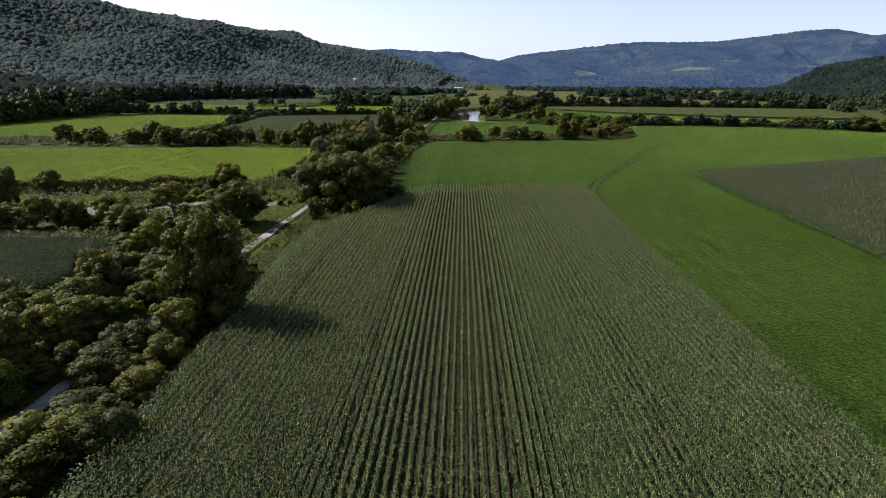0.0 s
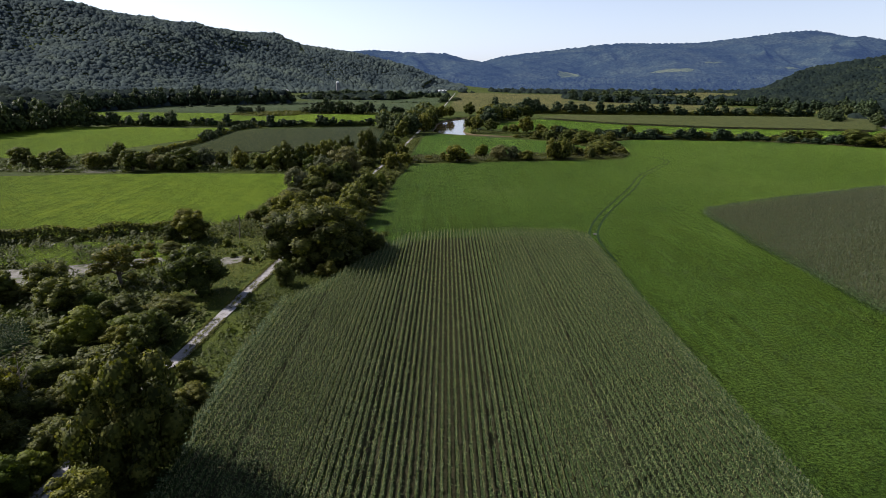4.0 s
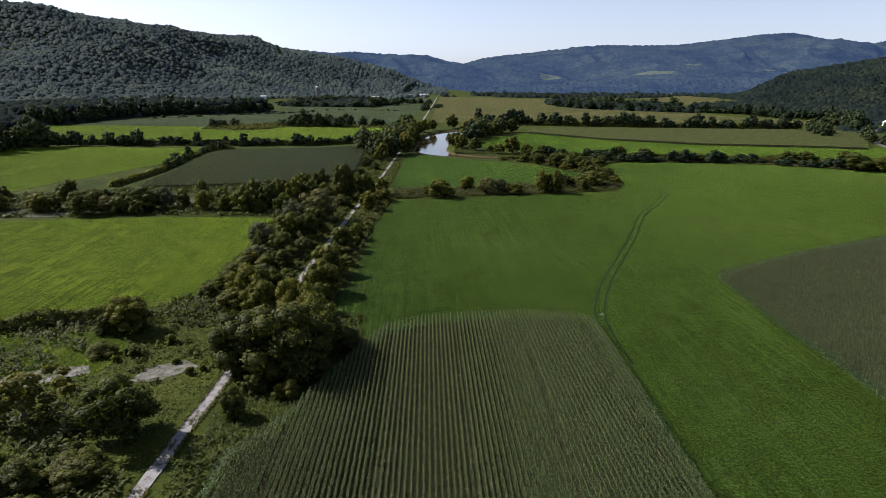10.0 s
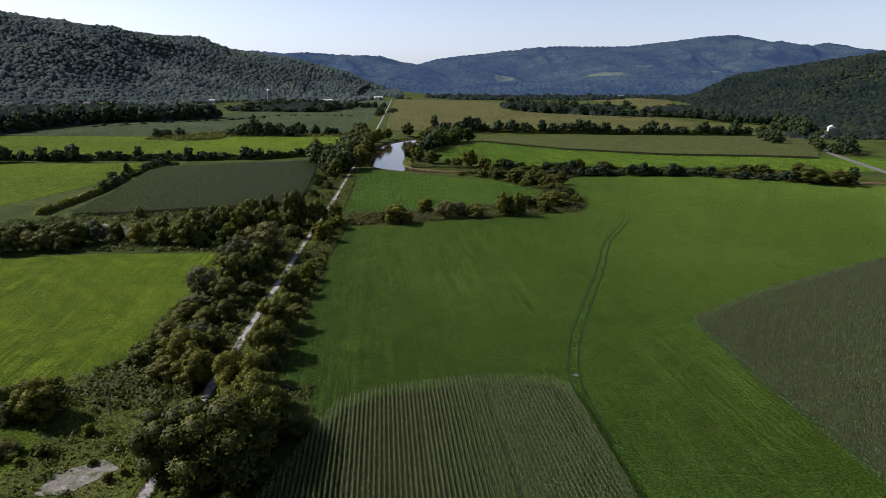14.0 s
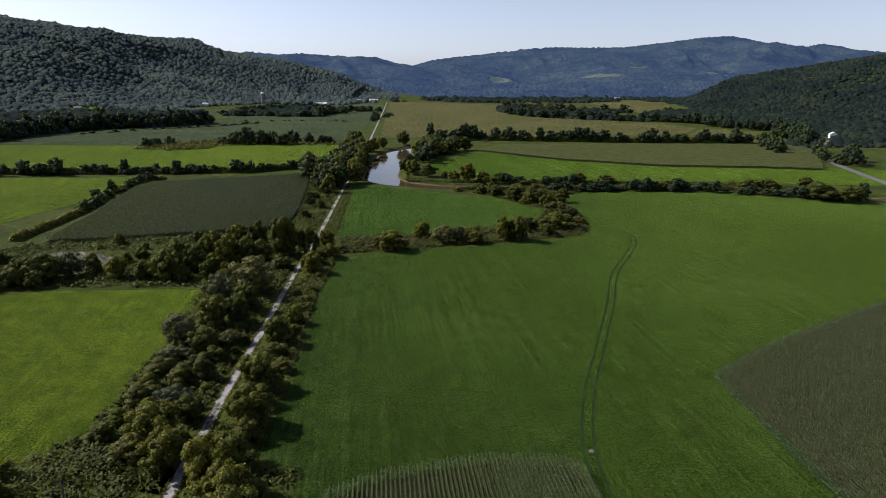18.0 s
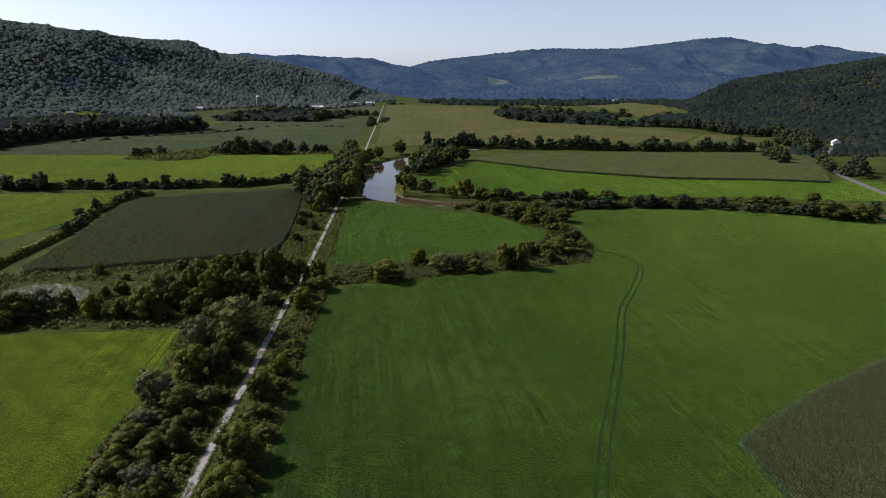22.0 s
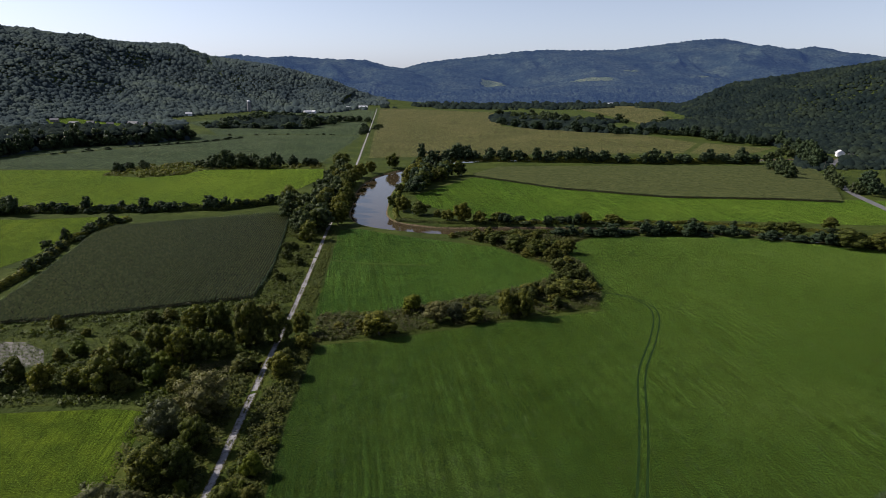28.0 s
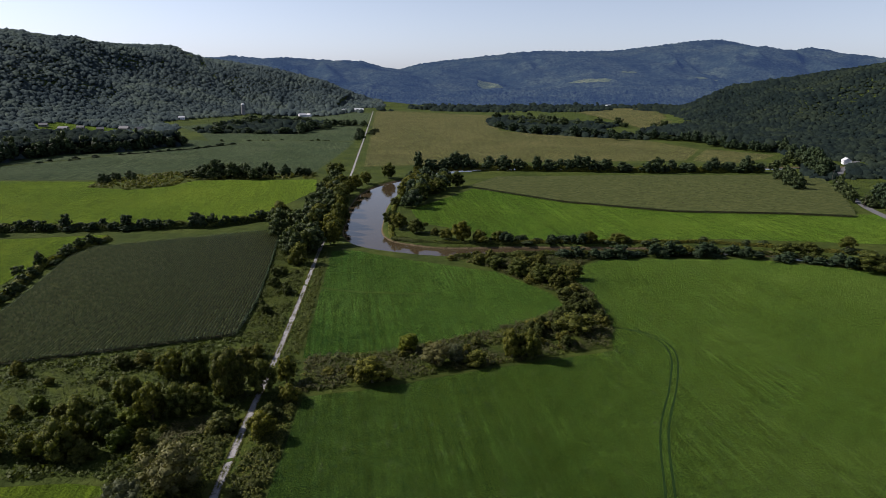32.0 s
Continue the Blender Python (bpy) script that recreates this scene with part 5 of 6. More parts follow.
sheet("brush_floor", BRUSH, 0.0, MAT_ROUGH, "rough weedy ground west of the trail", "ground")
sheet("verge_floor", EAST_VERGE, 0.0, MAT_ROUGH, "grassy verge between trail and maize", "ground")
sheet("trailside_floor", TRAILSIDE, 0.0, MAT_ROUGH, "weedy ground along the trail", "ground")
sheet("marsh_floor", MARSH_GROUND, 0.0, MAT_ROUGH, "rank marsh ground below the maize", "ground")
sheet("hedge_floor", HEDGE_GROUND, 0.0, MAT_ROUGH, "weedy strip under the field hedge", "ground")
sheet("maize_verge_floor", MAIZE_VERGE, 0.0, MAT_ROUGH, "weedy strip between maize and trail", "ground")
sheet("scrub_floor", SCRUB_ISLAND, 0.05, MAT_ROUGH, "rough scrub island in the meadow", "ground")
weeds(BRUSH, 0.8, 0.55, 0.2, MAT_WEED, "tall tangled green weeds west of the trail", holes=(POND, CORNER_MAIZE, WET_GRASS, MUD))
weeds(BRUSH, 1.5, 1.3, 0.4, MAT_LEAF_S, "darker bramble thickets among the weeds", 5, 1.1, (POND, CORNER_MAIZE, MUD, OPEN_GROUND))
weeds(EAST_VERGE, 0.6, 0.6, 0.2, MAT_WEED, "tall weeds between trail and maize", bare=0.4)
weeds(TRAILSIDE, 0.8, 0.7, 0.22, MAT_WEED, "tall weeds along the trail")
weeds(TRAILSIDE, 1.3, 1.2, 0.4, MAT_LEAF_S, "bramble thickets along the trail", 5, 0.9)
weeds(MARSH_GROUND, 1.1, 0.8, 0.3, MAT_WEED, "rank marsh weeds")
weeds(HEDGE_GROUND, 0.9, 0.9, 0.26, MAT_WEED, "weeds and goldenrod under the hedge")
weeds(HEDGE_GROUND, 1.6, 1.5, 0.5, MAT_DRY, "dry brownish weeds under the hedge", 4, 0.9)
weeds(MAIZE_VERGE, 0.9, 0.7, 0.28, MAT_WEED, "weeds between maize and trail")
weeds(LANE_VERGE, 1.0, 0.7, 0.4, MAT_WEED, "weeds on the meadow side of the trail")
weeds([(-44, 289), (-30, 297), (-29, 306), (-40, 303)], 0.6, 1.1, 0.35, MAT_DRY, "reddish dry weeds in the marsh")

def brambles(outline, gap, low, high, mat, label, leaf=0.3, bare=0.0, holes=(), clear=1.9):
    """Leafy mounds of different sizes growing into one another, as one tangle."""
    p = np.array(outline, float)
    lo, hi = p.min(0), p.max(0)
    x, y = np.meshgrid(np.arange(lo[0], hi[0], gap), np.arange(lo[1], hi[1], gap))
    q = np.stack([x.ravel(), y.ravel()], 1) + rng.uniform(-gap, gap, (x.size, 2)) * 0.6
    ok = inside(q, outline) & (hummocks(q[:, 0], q[:, 1], 7.0) > bare - 1)
    for h in holes:
        ok &= ~inside(q, h)
    r = np.exp(rng.uniform(math.log(low), math.log(high), len(q)))
    ok &= line_distance(q[:, 0], q[:, 1], TRAIL)[0] > clear + r * 0.6
    q, r = q[ok], r[ok]
    n = np.maximum((2.2 * r * r / (leaf * leaf)).astype(int), 6)
    k = np.repeat(np.arange(len(q)), n)
    d = rng.normal(size=(len(k), 3))
    d[:, 2] = np.abs(d[:, 2]) * 0.9
    d /= np.linalg.norm(d, axis=1)[:, None]
    tall = rng.uniform(0.6, 1.05, len(q))[k]
    o = d * (r[k] * rng.uniform(0.72, 1.1, len(k)))[:, None]
    pts = np.column_stack([q[k] + o[:, :2], o[:, 2] * tall + 0.05])
    v, f, soft = leaf_cards(pts, d, leaf * 1.5)
    return tagged(new("brambles", mesh_of("brambles", v, f, mat, normals=soft)), label, "brambles", kind="stuff")


brambles(MAIZE_VERGE, 1.5, 0.5, 1.6, MAT_WEED, "leafy tangle of weeds between maize and trail", 0.34, 0.7)
brambles(LANE_VERGE, 1.4, 0.4, 1.1, MAT_WEED, "low leafy growth beside the trail", 0.32, 0.6)
brambles(TRAILSIDE, 1.35, 0.45, 1.5, MAT_LEAF_S, "leafy brambles along the trail", 0.3, 0.75)
brambles(HEDGE_GROUND, 1.7, 0.5, 1.5, MAT_DRY, "olive-brown tangle under the field hedge", 0.32, 0.9)
brambles(HEDGE_GROUND, 1.7, 0.5, 1.7, MAT_WEED, "green tangle under the field hedge", 0.34, 0.7)
brambles(MARSH_GROUND, 2.0, 0.6, 1.9, MAT_WEED, "rank leafy growth in the marsh", 0.42, 0.75, ([(-121, 305), (-88, 303), (-88, 331), (-121, 333)],))
brambles(BRUSH, 1.6, 0.5, 1.8, MAT_WEED, "leafy weeds and brambles in the brush", 0.34, 1.0, (POND, CORNER_MAIZE, WET_GRASS, MUD, OPEN_GROUND))
brambles(OPEN_GROUND, 2.4, 0.4, 1.5, MAT_WEED, "scattered leafy weeds round the pond", 0.3, 0.9, (POND, WET_GRASS, MUD))
brambles(EAST_VERGE, 1.2, 0.35, 1.0, MAT_WEED, "low leafy weeds between trail and maize", 0.26, 0.95)
brambles(SCRUB_ISLAND, 3.6, 1.2, 3.4, MAT_LEAF_S, "olive-brown scrub on the island in the meadow", 0.9, 0.6)

def trail_tufts(first, last, label):
    """Grass growing between and beside the wheel lanes."""
    c = np.array([tuple(q) for q in smooth_loop(TRAIL, 60, closed=False)])
    c = c[(c[:, 1] > first) & (c[:, 1] < last)]
    y = rng.uniform(first, last, int((last - first) * 26))
    side = rng.choice((0.0, -1.05, 1.05), len(y), p=(0.2, 0.4, 0.4))
    x = np.interp(y, c[:, 1], c[:, 0]) + side + rng.normal(0, 0.14, len(y))
    ok = (hummocks(x, y, 5.0) > 0.12) | (side != 0) & (hummocks(x, y, 3.0, 4.0) > -0.5)
    q = np.stack([x[ok], y[ok]], 1)
    v, f = arching_leaves(q, rng.uniform(0.12, 0.4, len(q)), 4, 0.3, 0.09, 0.15)
    return tagged(new("trail_grass", mesh_of("trail_grass", v, f, MAT_WEED)), label, "grass", kind="stuff")


trail_tufts(30, 480, "tufts of grass along the gravel trail")

# thickets filled with smaller shrubs
def thicket(outline, count, h0, h1, group, kinds="sssyb", holes=(), far=False, clear=2.6):
    p = np.array(outline, float)
    lo, hi = p.min(0), p.max(0)
    n, places = 0, []
    while n < count:
        q = rng.uniform(lo, hi)
        if not inside(q[None], outline)[0] or any(inside(q[None], h)[0] for h in holes):
            continue
        if line_distance(q[:1], q[1:], TRAIL)[0][0] < clear:
            continue
        h = rng.uniform(h0, h1)
        k = kinds[int(rng.integers(len(kinds)))]
        if far or q[1] > 285:
            places.append((k, q[0], q[1], h * 1.15, h * rng.uniform(0.9, 1.4)))
        else:
            put_tree(k, q[0], q[1], h * (1.25 if k == "b" else 1), h * rng.uniform(1.1, 1.9), group)
        n += 1
    if far:
        joined(places, group)
    elif places:
        joined(places, "smaller trees and shrubs among the " + group, "undergrowth", "m", MAT_LEAF_S)


thicket([(-33.5, 66), (-29, 57), (-28, 92), (-33.0, 92)], 9, 1.6, 3.6, "shrubs in the brush", "ssy", clear=2.4)
thicket([(-60, 42), (-39.5, 42), (-38.8, 96), (-52, 96)], 24, 2.2, 6.0, "shrubs in the brush", "sssby")
thicket([(-34, 35), (-27.3, 35), (-27.2, 49), (-33.6, 46)], 6, 2.0, 4.0, "shrubs in the brush", "ssy", clear=2.0)
OPEN_WEEDS = [(-64, 140), (-36, 100), (-33, 150), (-44, 172), (-70, 172), (-120, 160), (-110, 140)]
thicket([(-39, 30), (-37, 95), (-44, 125), (-80, 128), (-62, 112), (-50, 90), (-50, 70), (-60, 40)], 44, 1.6, 6.0, "shrubs in the brush", holes=(CORNER_MAIZE,))
thicket([(-33.5, 58), (-27.5, 58), (-26.5, 98), (-33, 96)], 8, 1.6, 3.4, "shrubs in the brush", clear=2.2)
thicket(OPEN_WEEDS, 14, 1.2, 2.4, "shrubs in the weeds", holes=(POND,))
thicket([(-45, 178), (-47, 200), (-45, 234), (-45, 270), (-32, 285), (-29, 240), (-33, 180)], 24, 1.8, 4.6, "trees west of the trail", "sswy")
thicket([(-24, 185), (-19, 185), (-15, 230), (-13, 300), (-19, 300), (-22, 250)], 16, 1.4, 3.0, "trees east of the trail", "ssy", clear=2.4)
thicket([(-90, 288), (-40, 284), (-20, 300), (-20, 345), (-50, 345), (-90, 330)], 26, 2.5, 5.5, "trees in the marsh", "sbb")
thicket([(-200, 290), (-100, 284), (-95, 300), (-120, 315), (-200, 312)], 14, 3.5, 7.5, "trees west of the marsh", "bbs")
thicket([(0, 322), (50, 331), (97, 340), (104, 352), (108, 390), (100, 425), (85, 440), (97, 395), (94, 372), (60, 352), (22, 340)], 30, 2.0, 4.5, "field hedge", "ssb")
thicket([(-30, 375), (-28, 470), (-31, 530), (-18, 525), (-14, 480), (-19, 400)], 22, 1.8, 5.0, "trees north of the meadow", "ssb")
thicket([(-44, 545), (-26, 470), (-8, 478), (-2, 515), (-2, 600), (0, 660), (-2, 740), (-14, 640), (-20, 560)], 60, 8, 14, "close green trees beside trail and river", "bb", far=True)
thicket([(44, 585), (66, 600), (90, 690), (120, 725), (70, 730), (58, 690)], 26, 8, 14, "close green trees on the river bank", "bb", far=True)
thicket([(-212, 735), (-190, 715), (-175, 740), (-190, 765)], 5, 6, 9, "dark trees at the scrub island", "bb", far=True)
thicket([(-130, 752), (-80, 752), (-80, 772), (-128, 778)], 14, 9, 13, "dark trees at the scrub island", "bb", far=True)
thicket([(435, 740), (505, 775), (540, 850), (500, 800)], 8, 8, 12, "dark trees below the eastern hill", "bb", far=True)
thicket([(385, 610), (420, 670), (440, 720), (420, 720), (395, 650)], 10, 9, 14, "dark trees below the eastern hill", "bb", far=True)


def leafy_hedge(pts, half, height, gap, mat, label):
    """A dense continuous hedge: leaves over a mounded strip."""
    out = []
    for a, c in zip(pts[:-1], pts[1:]):
        a, c = np.array(a, float), np.array(c, float)
        ln = np.linalg.norm(c - a)
        n = int(ln * half * 2 * (2 + height) / (gap * gap))
        t, s = rng.uniform(0, 1, n), rng.uniform(-1, 1, n)
        side = np.array([-(c - a)[1], (c - a)[0]]) / ln
        xy = a + (c - a) * t[:, None] + side * (s * half)[:, None]
        top = height * (1 - np.abs(s) ** 3) * (0.85 + 0.2 * np.sin(xy[:, 0] / 2.3) * np.sin(xy[:, 1] / 3.1))
        out.append(np.column_stack([xy, top * rng.uniform(0.35, 1.05, n) ** 0.6, side[0] * s, side[1] * s]))
    o = np.concatenate(out)
    v, f, soft = leaf_cards(o[:, :3], np.column_stack([o[:, 3:5], np.full(len(o), 0.7)]), gap * 1.25)
    return tagged(new("hedge", mesh_of("hedge", v, f, mat, normals=soft)), label, "hedge", kind="stuff")


leafy_hedge([(-58, 180), (-68, 174.5), (-96, 166.5), (-150, 158)], 1.8, 3.6, 0.42, MAT_LEAF, "dense dark hedge between meadow and pond")
leafy_hedge([(-260, 552), (-135, 546), (-76, 549), (-47, 566)], 3.5, 4.5, 1.0, MAT_LEAF, "dense dark hedge between two meadows")
leafy_hedge([(-129, 520), (-139, 496), (-142, 464), (-139, 437), (-137, 400), (-140, 350)], 2.5, 3.0, 0.9, MAT_LEAF, "dense hedge beside the maize")
leafy_hedge([(75, 790), (146, 792), (232, 775), (317, 760), (438, 749)], 4, 6.0, 1.2, MAT_LEAF, "dense far hedgerow")
leafy_hedge([(33, 505), (33, 525), (36, 560), (42, 610), (52, 650)], 1.8, 1.6, 0.6, MAT_WEED, "grassy growth on the inner river bank")
leafy_hedge([(33, 506), (46, 497), (62, 490), (82, 488), (100, 485)], 2.0, 1.6, 0.6, MAT_WEED, "grassy growth on the inner river bank")
leafy_hedge([(62, 459), (80, 457), (100, 460), (136, 457), (181, 453), (221, 446), (240, 441), (262, 424), (290, 402)], 2.2, 2.6, 0.8, MAT_LEAF_S, "low thick growth on the south river bank")
leafy_hedge([(85, 488), (117, 485), (158, 480), (213, 474), (240, 462), (290, 436)], 2.0, 2.0, 0.8, MAT_LEAF_S, "low thick growth on the north river bank")
hedgerow([(-330, 885), (-296, 923), (-272, 961), (-201, 1021), (-150, 1090)], 16, 5, 11, "low bushes between soybean fields", "ss", 3)
hedgerow([(-196, 1141), (-138, 1138), (-82, 1150), (10, 1120)], 26, 4, 9, "low bushes between soybean fields", "ss", 2)
hedgerow([(-15, 1490), (45, 1440)], 10, 10, 16, "dark trees beside the far straight road", "bb", 8)
hedgerow([(24, 1130), (36, 1300)], 18, 8, 12, "dark trees beside the far straight road", "bb", 3)
hedgerow([(52, 1230), (60, 1330)], 16, 6, 11, "dark trees beside the far straight road", "bb", 4)

thicket([(60, 445), (80, 436), (95, 400), (112, 400), (112, 425), (104, 446), (80, 456)], 24, 3.5, 7.5, "field hedge", "bbs")
thicket([(60, 333), (96, 341), (104, 352), (110, 392), (98, 392), (92, 372), (70, 356)], 26, 2.5, 6.5, "field hedge", "bss")
hedgerow([(86, 490), (105, 489), (150, 482)], 9, 5.5, 9, "bushes on the inner river bank", "bs", 1.5)

# ---- wheel tracks, stone and poles ----
MAT_TRACK = earth_material("flattened grass of wheel tracks", [(0.35, (0.0075, 0.018, 0.004)), (0.65, (0.016, 0.032, 0.0075))], 0.3, 2.0)
MAT_TRACK_PALE = earth_material("pale worn grass", [(0.3, (0.021, 0.039, 0.004)), (0.7, (0.034, 0.052, 0.008))], 0.3, 2.0)
TRACK = [(39, 150), (41, 173), (49, 196), (61, 221), (75, 250), (89, 281), (104, 305), (115, 325), (118, 338), (114, 349), (104, 355)]
for off in (-1.0, 1.0):
    ribbon("wheel_track", [(x + off, y - off * 0.3) for x, y in TRACK], 0.3, 0.075, MAT_TRACK, "dark wheel track pressed into the meadow", "track")
ribbon("field_lane", [(-26, 417), (-15, 422), (-8, 418), (10, 409), (40, 402)], 0.8, 0.07, MAT_TRACK_PALE, "worn grass lane into the meadow", "track")
ribbon("farm_lane", [(-33, 284), (-26, 282.5), (-21, 284), (-13, 280)], 0.7, 0.055, MAT_TRACK_PALE, "worn lane crossing the trail", "track")
ribbon("road_east", [(300, 330), (345, 440), (380, 527), (398, 568), (440, 640), (520, 740), (585, 800), (640, 850)], 3.0, 0.09, MAT_ASPHALT, "grey road below the eastern hill", "road")


def stone(x, y, r):
    bm = bmesh.new()
    bmesh.ops.create_icosphere(bm, subdivisions=2, radius=r)
    for v in bm.verts:
        v.co *= 1 + 0.25 * noise.noise(v.co * 2.3 / r)
        v.co.z = max(v.co.z * 0.6, -0.05)
    me = bpy.data.meshes.new("stone")
    bm.to_mesh(me)
    bm.free()
    me.materials.append(MAT_SAND)
    ob = tagged(new("stone", me), "pale field stone lying in the grass", "stone")
    ob.location = (x, y, 0.05)


stone(41.8, 175.0, 0.55)


def utility_pole(x, y, h, bar=True):
    p = thing("utility_pole", "weathered wooden utility pole", "pole", "poles along the trail")
    bm = bmesh.new()
    limb(bm, (0, 0, -0.3), (0.05, 0, h), 0.15, 0.10, 8)
    part("post", bm, MAT_BARK, p)
    if bar:
        bm = bmesh.new()
        bmesh.ops.create_cube(bm, size=1, matrix=Matrix.Diagonal((1.5, 0.1, 0.12, 1)))
        part("crossarm", bm, MAT_BARK, p).location = (0, 0, h - 0.5)
    for i in (-1, 1):
        bm = bmesh.new()
        bmesh.ops.create_cone(bm, cap_ends=True, segments=8, radius1=0.05, radius2=0.035, depth=0.16)
        part("insulator", bm, MAT_SAND, p).location = (0.6 * i if bar else 0.13 * i, 0, h - 0.36 if bar else h - 0.2)
    p.location = (x, y, 0)


utility_pole(-45.6, 168.6, 6.2, False)
utility_pole(-49.4, 132.4, 5.2, False)
for px, py in ((391, 560), (425, 625), (470, 690)):
    utility_pole(px, py, 9.5)

sheet("marsh_pond", [(-119, 309), (-110, 305), (-97, 305), (-88, 311), (-92, 321), (-100, 328), (-114, 331), (-121, 322)], 0.07, MAT_SAND, "shallow marsh pond with pale floating plants", "pond", 1.6)
sheet("mud_patch", MUD, 0.06, MAT_SAND, "pale dry mud patch in the weeds", "mud", 1.0)
sheet("gravel_bar", [(-260, 286), (-170, 283), (-131, 280.5), (-127, 288), (-150, 299), (-200, 304), (-260, 306)], 0.06, MAT_SAND, "pale gravel bar of a dry stream bed", "gravel")


def dead_tree(x, y, h):
    t = thing("dead_tree", "bare grey dead tree standing in the brush", "dead tree")
    bm = bmesh.new()
    limb(bm, (0, 0, -0.2), (0.3, 0.2, h * 0.75), 0.22, 0.07)
    part("trunk", bm, MAT_BARK, t)
    for i in range(9):
        a, z = i * 2.4, h * (0.3 + 0.06 * i)
        bm = bmesh.new()
        limb(bm, (0.25 * z / h, 0.15 * z / h, z * 0.9), (math.cos(a) * h * 0.2, math.sin(a) * h * 0.2, z + h * 0.28), 0.06, 0.015, 5)
        limb(bm, (math.cos(a) * h * 0.1, math.sin(a) * h * 0.1, z + h * 0.12), (math.cos(a + 0.6) * h * 0.22, math.sin(a + 0.6) * h * 0.22, z + h * 0.2), 0.03, 0.01, 4)
        part("branch", bm, MAT_BARK, t)
    t.location = (x, y, 0)


dead_tree(-49, 84, 8.5)
dead_tree(-47, 86, 7.0)
dead_tree(-150, 322, 9.0)

# ---- buildings ----


def plain(name, colour, rough=0.7, metal=0.0):
    m, nt, b, co = start_material(name, rough, 0.4)
    n = noise_node(nt, co, 0.7, 5)
    r = ramp(nt, [(0.3, tuple(c * 0.85 for c in colour)), (0.7, tuple(min(1, c * 1.08) for c in colour))])
    nt.links.new(n.outputs[0], r.inputs[0])
    nt.links.new(r.outputs[0], b.inputs["Base Color"])
    b.inputs["Metallic"].default_value = metal
    return m


MAT_WHITE, MAT_ROOF, MAT_GLASS = plain("white painted boards", (0.55, 0.55, 0.56)), plain("dark roof shingles", (0.06, 0.06, 0.07)), plain("dark window glass", (0.03, 0.035, 0.045), 0.1)
MAT_TIN, MAT_CONC, MAT_GREYWALL = plain("pale metal roofing", (0.42, 0.42, 0.44), 0.45), plain("grey silo concrete", (0.14, 0.14, 0.145)), plain("grey-brown siding", (0.14, 0.125, 0.115))


def box(sx, sy, sz, z=0.0):
    bm = bmesh.new()
    bmesh.ops.create_cube(bm, size=1, matrix=Matrix.Translation((0, 0, z + sz / 2)) @ Matrix.Diagonal((sx, sy, sz, 1)))
    bmesh.ops.bevel(bm, geom=bm.edges[:], offset=0.03, segments=1, affect="EDGES")
    return bm


def house(x, y, turn, w, d, h, wall, roof, label, z=0.0, name="house", windows=3):
    """A gabled house: walls, two roof slopes, door, windows and chimney."""
    t = thing(name, label, name.replace("_", " "))
    bm = bmesh.new()
    rise = d * 0.34
    pts = [(-w / 2, -d / 2, 0), (w / 2, -d / 2, 0), (w / 2, d / 2, 0), (-w / 2, d / 2, 0), (-w / 2, -d / 2, h), (w / 2, -d / 2, h), (w / 2, d / 2, h), (-w / 2, d / 2, h), (-w / 2, 0, h + rise), (w / 2, 0, h + rise)]
    v = [bm.verts.new(q) for q in pts]
    for f in ((0, 1, 5, 4), (2, 3, 7, 6), (1, 2, 6, 9, 5), (3, 0, 4, 8, 7)):
        bm.faces.new([v[i] for i in f])
    part("wall", bm, wall, t)
    for s in (-1, 1):
        bm = bmesh.new()
        q = [(-w / 2 - 0.4, 0, h + rise + 0.15), (w / 2 + 0.4, 0, h + rise + 0.15), (w / 2 + 0.4, s * (d / 2 + 0.5), h - 0.2), (-w / 2 - 0.4, s * (d / 2 + 0.5), h - 0.2)]
        top = [bm.verts.new(c) for c in q]
        low = [bm.verts.new((a, b2, c - 0.18)) for a, b2, c in q]
        bm.faces.new(top)
        bm.faces.new(low[::-1])
        for i in range(4):
            bm.faces.new((top[i], top[(i + 1) % 4], low[(i + 1) % 4], low[i]))
        bmesh.ops.recalc_face_normals(bm, faces=bm.faces[:])
        part("roof", bm, roof, t)
    for i in range(windows):
        for s in (-1, 1):
            o = part("window", box(1.0, 0.08, 1.4, h * 0.35), MAT_GLASS, t)
            o.location = ((i + 0.5) / windows * w - w / 2 + (0.6 if i == 1 else 0), s * (d / 2 + 0.02), 0)
    part("door", box(1.0, 0.1, 2.1), MAT_ROOF, t).location = (0.3, -d / 2 - 0.03, 0)
    part("chimney", box(0.7, 0.7, 1.6, h + rise - 0.7), MAT_CONC, t).location = (w * 0.25, 0.4, 0)
    t.matrix_basis = pose(x, y, z, 0, 0, turn)
    return t


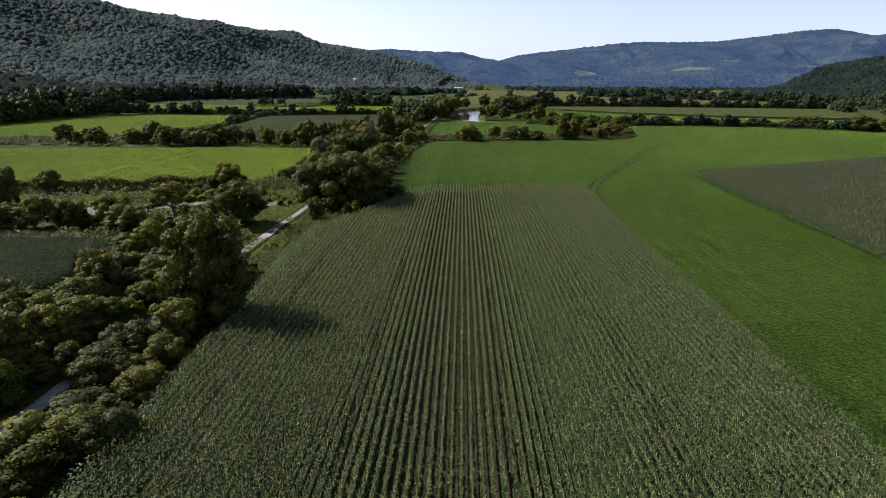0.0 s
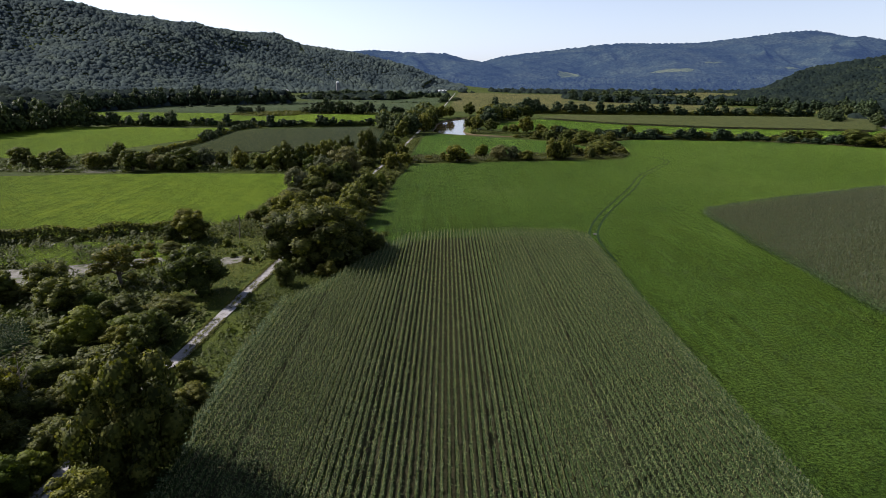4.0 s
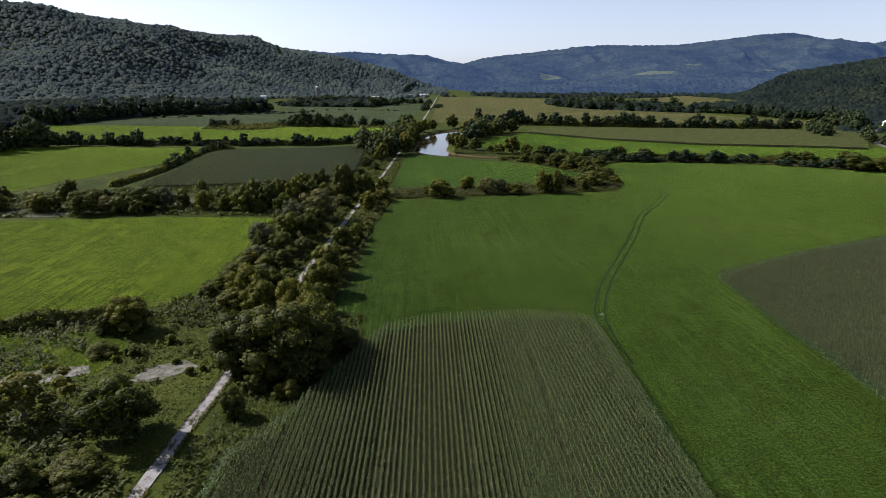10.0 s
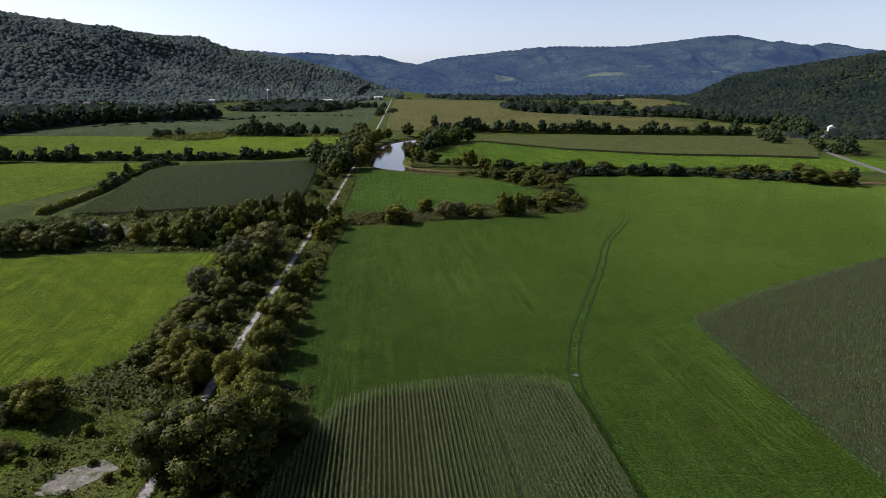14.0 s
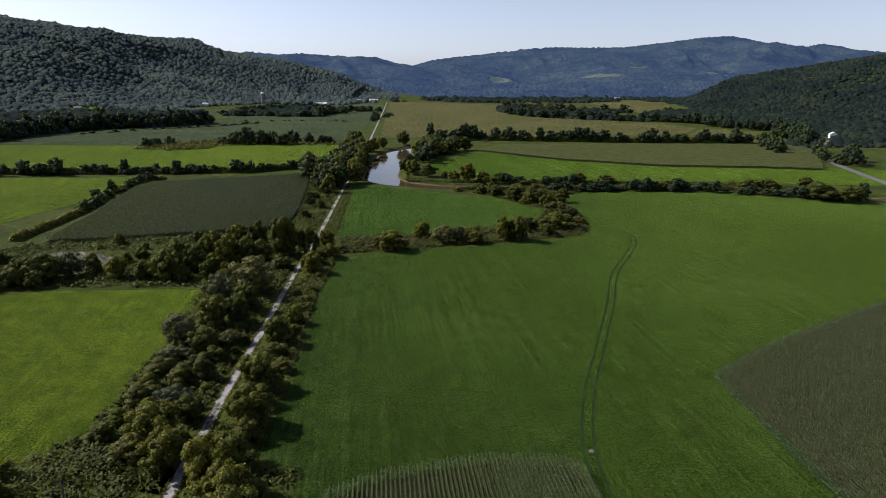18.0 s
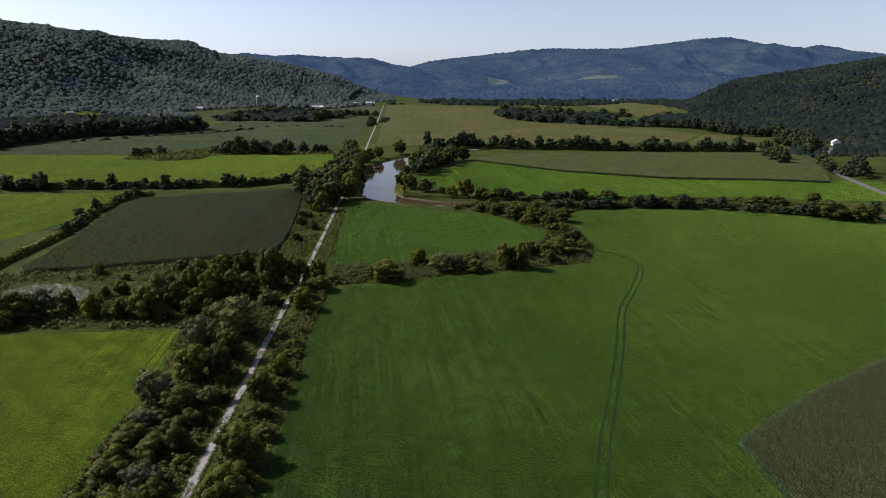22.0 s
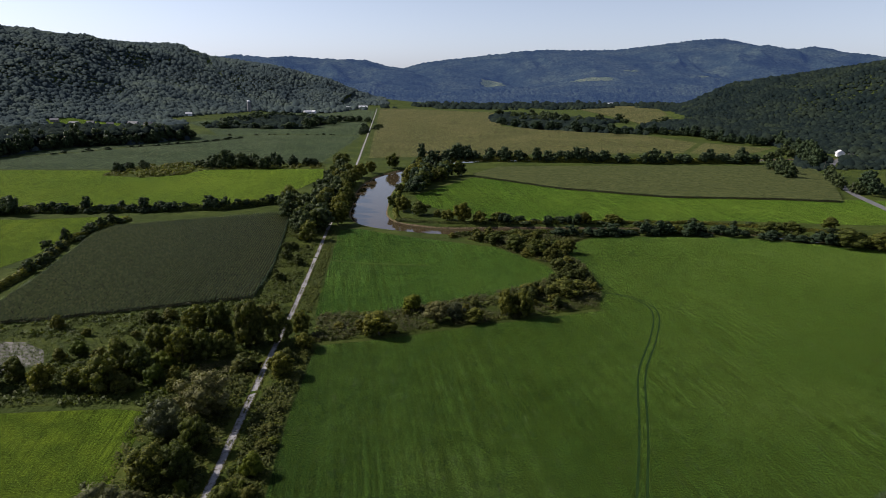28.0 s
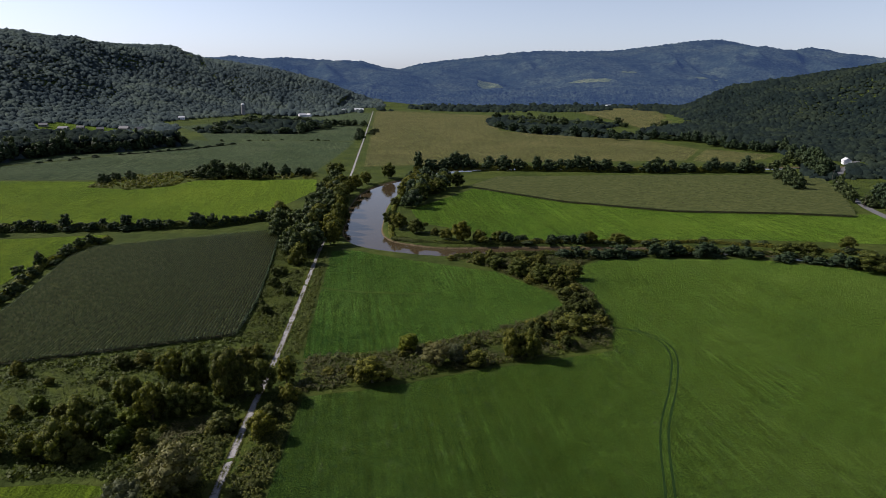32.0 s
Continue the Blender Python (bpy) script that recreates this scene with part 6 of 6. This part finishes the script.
house(577, 800, 62, 12, 8, 4.6, MAT_WHITE, MAT_TIN, "white house with a pale metal roof below the wooded hill", 0.5)
for x, y, a, w, d in ((-505, 1335, 10, 13, 9), (-470, 1325, -8, 16, 9), (-452, 1350, 5, 12, 8), (-418, 1345, 15, 11, 8), (-385, 1365, -12, 17, 11), (-350, 1335, 30, 15, 11)):
    house(x, y, a, w, d, 3.6, MAT_GREYWALL, MAT_ROOF, "low grey house with a dark roof in a clearing", float(land(x, y)))
for x, y, a, w, d in ((40, 2080, 4, 36, 12), (5, 2060, 8, 18, 9)):
    house(x, y, a, w, d, 5, MAT_WHITE, MAT_TIN, "long pale farm shed with a metal roof", float(land(x, y)), "barn", 4)
for x, y, a, w, d in ((-100, 1790, 20, 18, 10), (-85, 1800, -30, 10, 8), (-335, 1570, 10, 13, 7), (960, 2420, 20, 26, 12), (985, 2430, -10, 16, 10)):
    house(x, y, a, w, d, 5, MAT_WHITE, MAT_TIN, "small white barn among trees", float(land(x, y)), "barn")
draped("village_lawn", CLEARING, 5, 0.4, MAT_HAY_BRIGHT, "bright lawn between the houses", "lawn")


def silo(x, y, h, r):
    t = thing("silo", "tall grey silo with a white domed roof", "silo")
    bm = bmesh.new()
    bmesh.ops.create_cone(bm, cap_ends=True, segments=24, radius1=r, radius2=r, depth=h, matrix=Matrix.Translation((0, 0, h / 2)))
    part("barrel", bm, MAT_CONC, t)
    for i in range(6):
        bm = bmesh.new()
        bmesh.ops.create_cone(bm, segments=24, radius1=r + 0.05, radius2=r + 0.05, depth=0.18, matrix=Matrix.Translation((0, 0, h * (i + 1) / 7)))
        part("hoop", bm, MAT_TIN, t)
    bm = bmesh.new()
    bmesh.ops.create_uvsphere(bm, u_segments=24, v_segments=12, radius=r * 1.02)
    for v in bm.verts:
        v.co.z = max(v.co.z, -0.2) * 0.85
    part("dome", bm, MAT_WHITE, t, "white dome").location = (0, 0, h)
    t.location = (x, y, float(land(x, y)))


silo(-239, 1769, 24, 4.4)
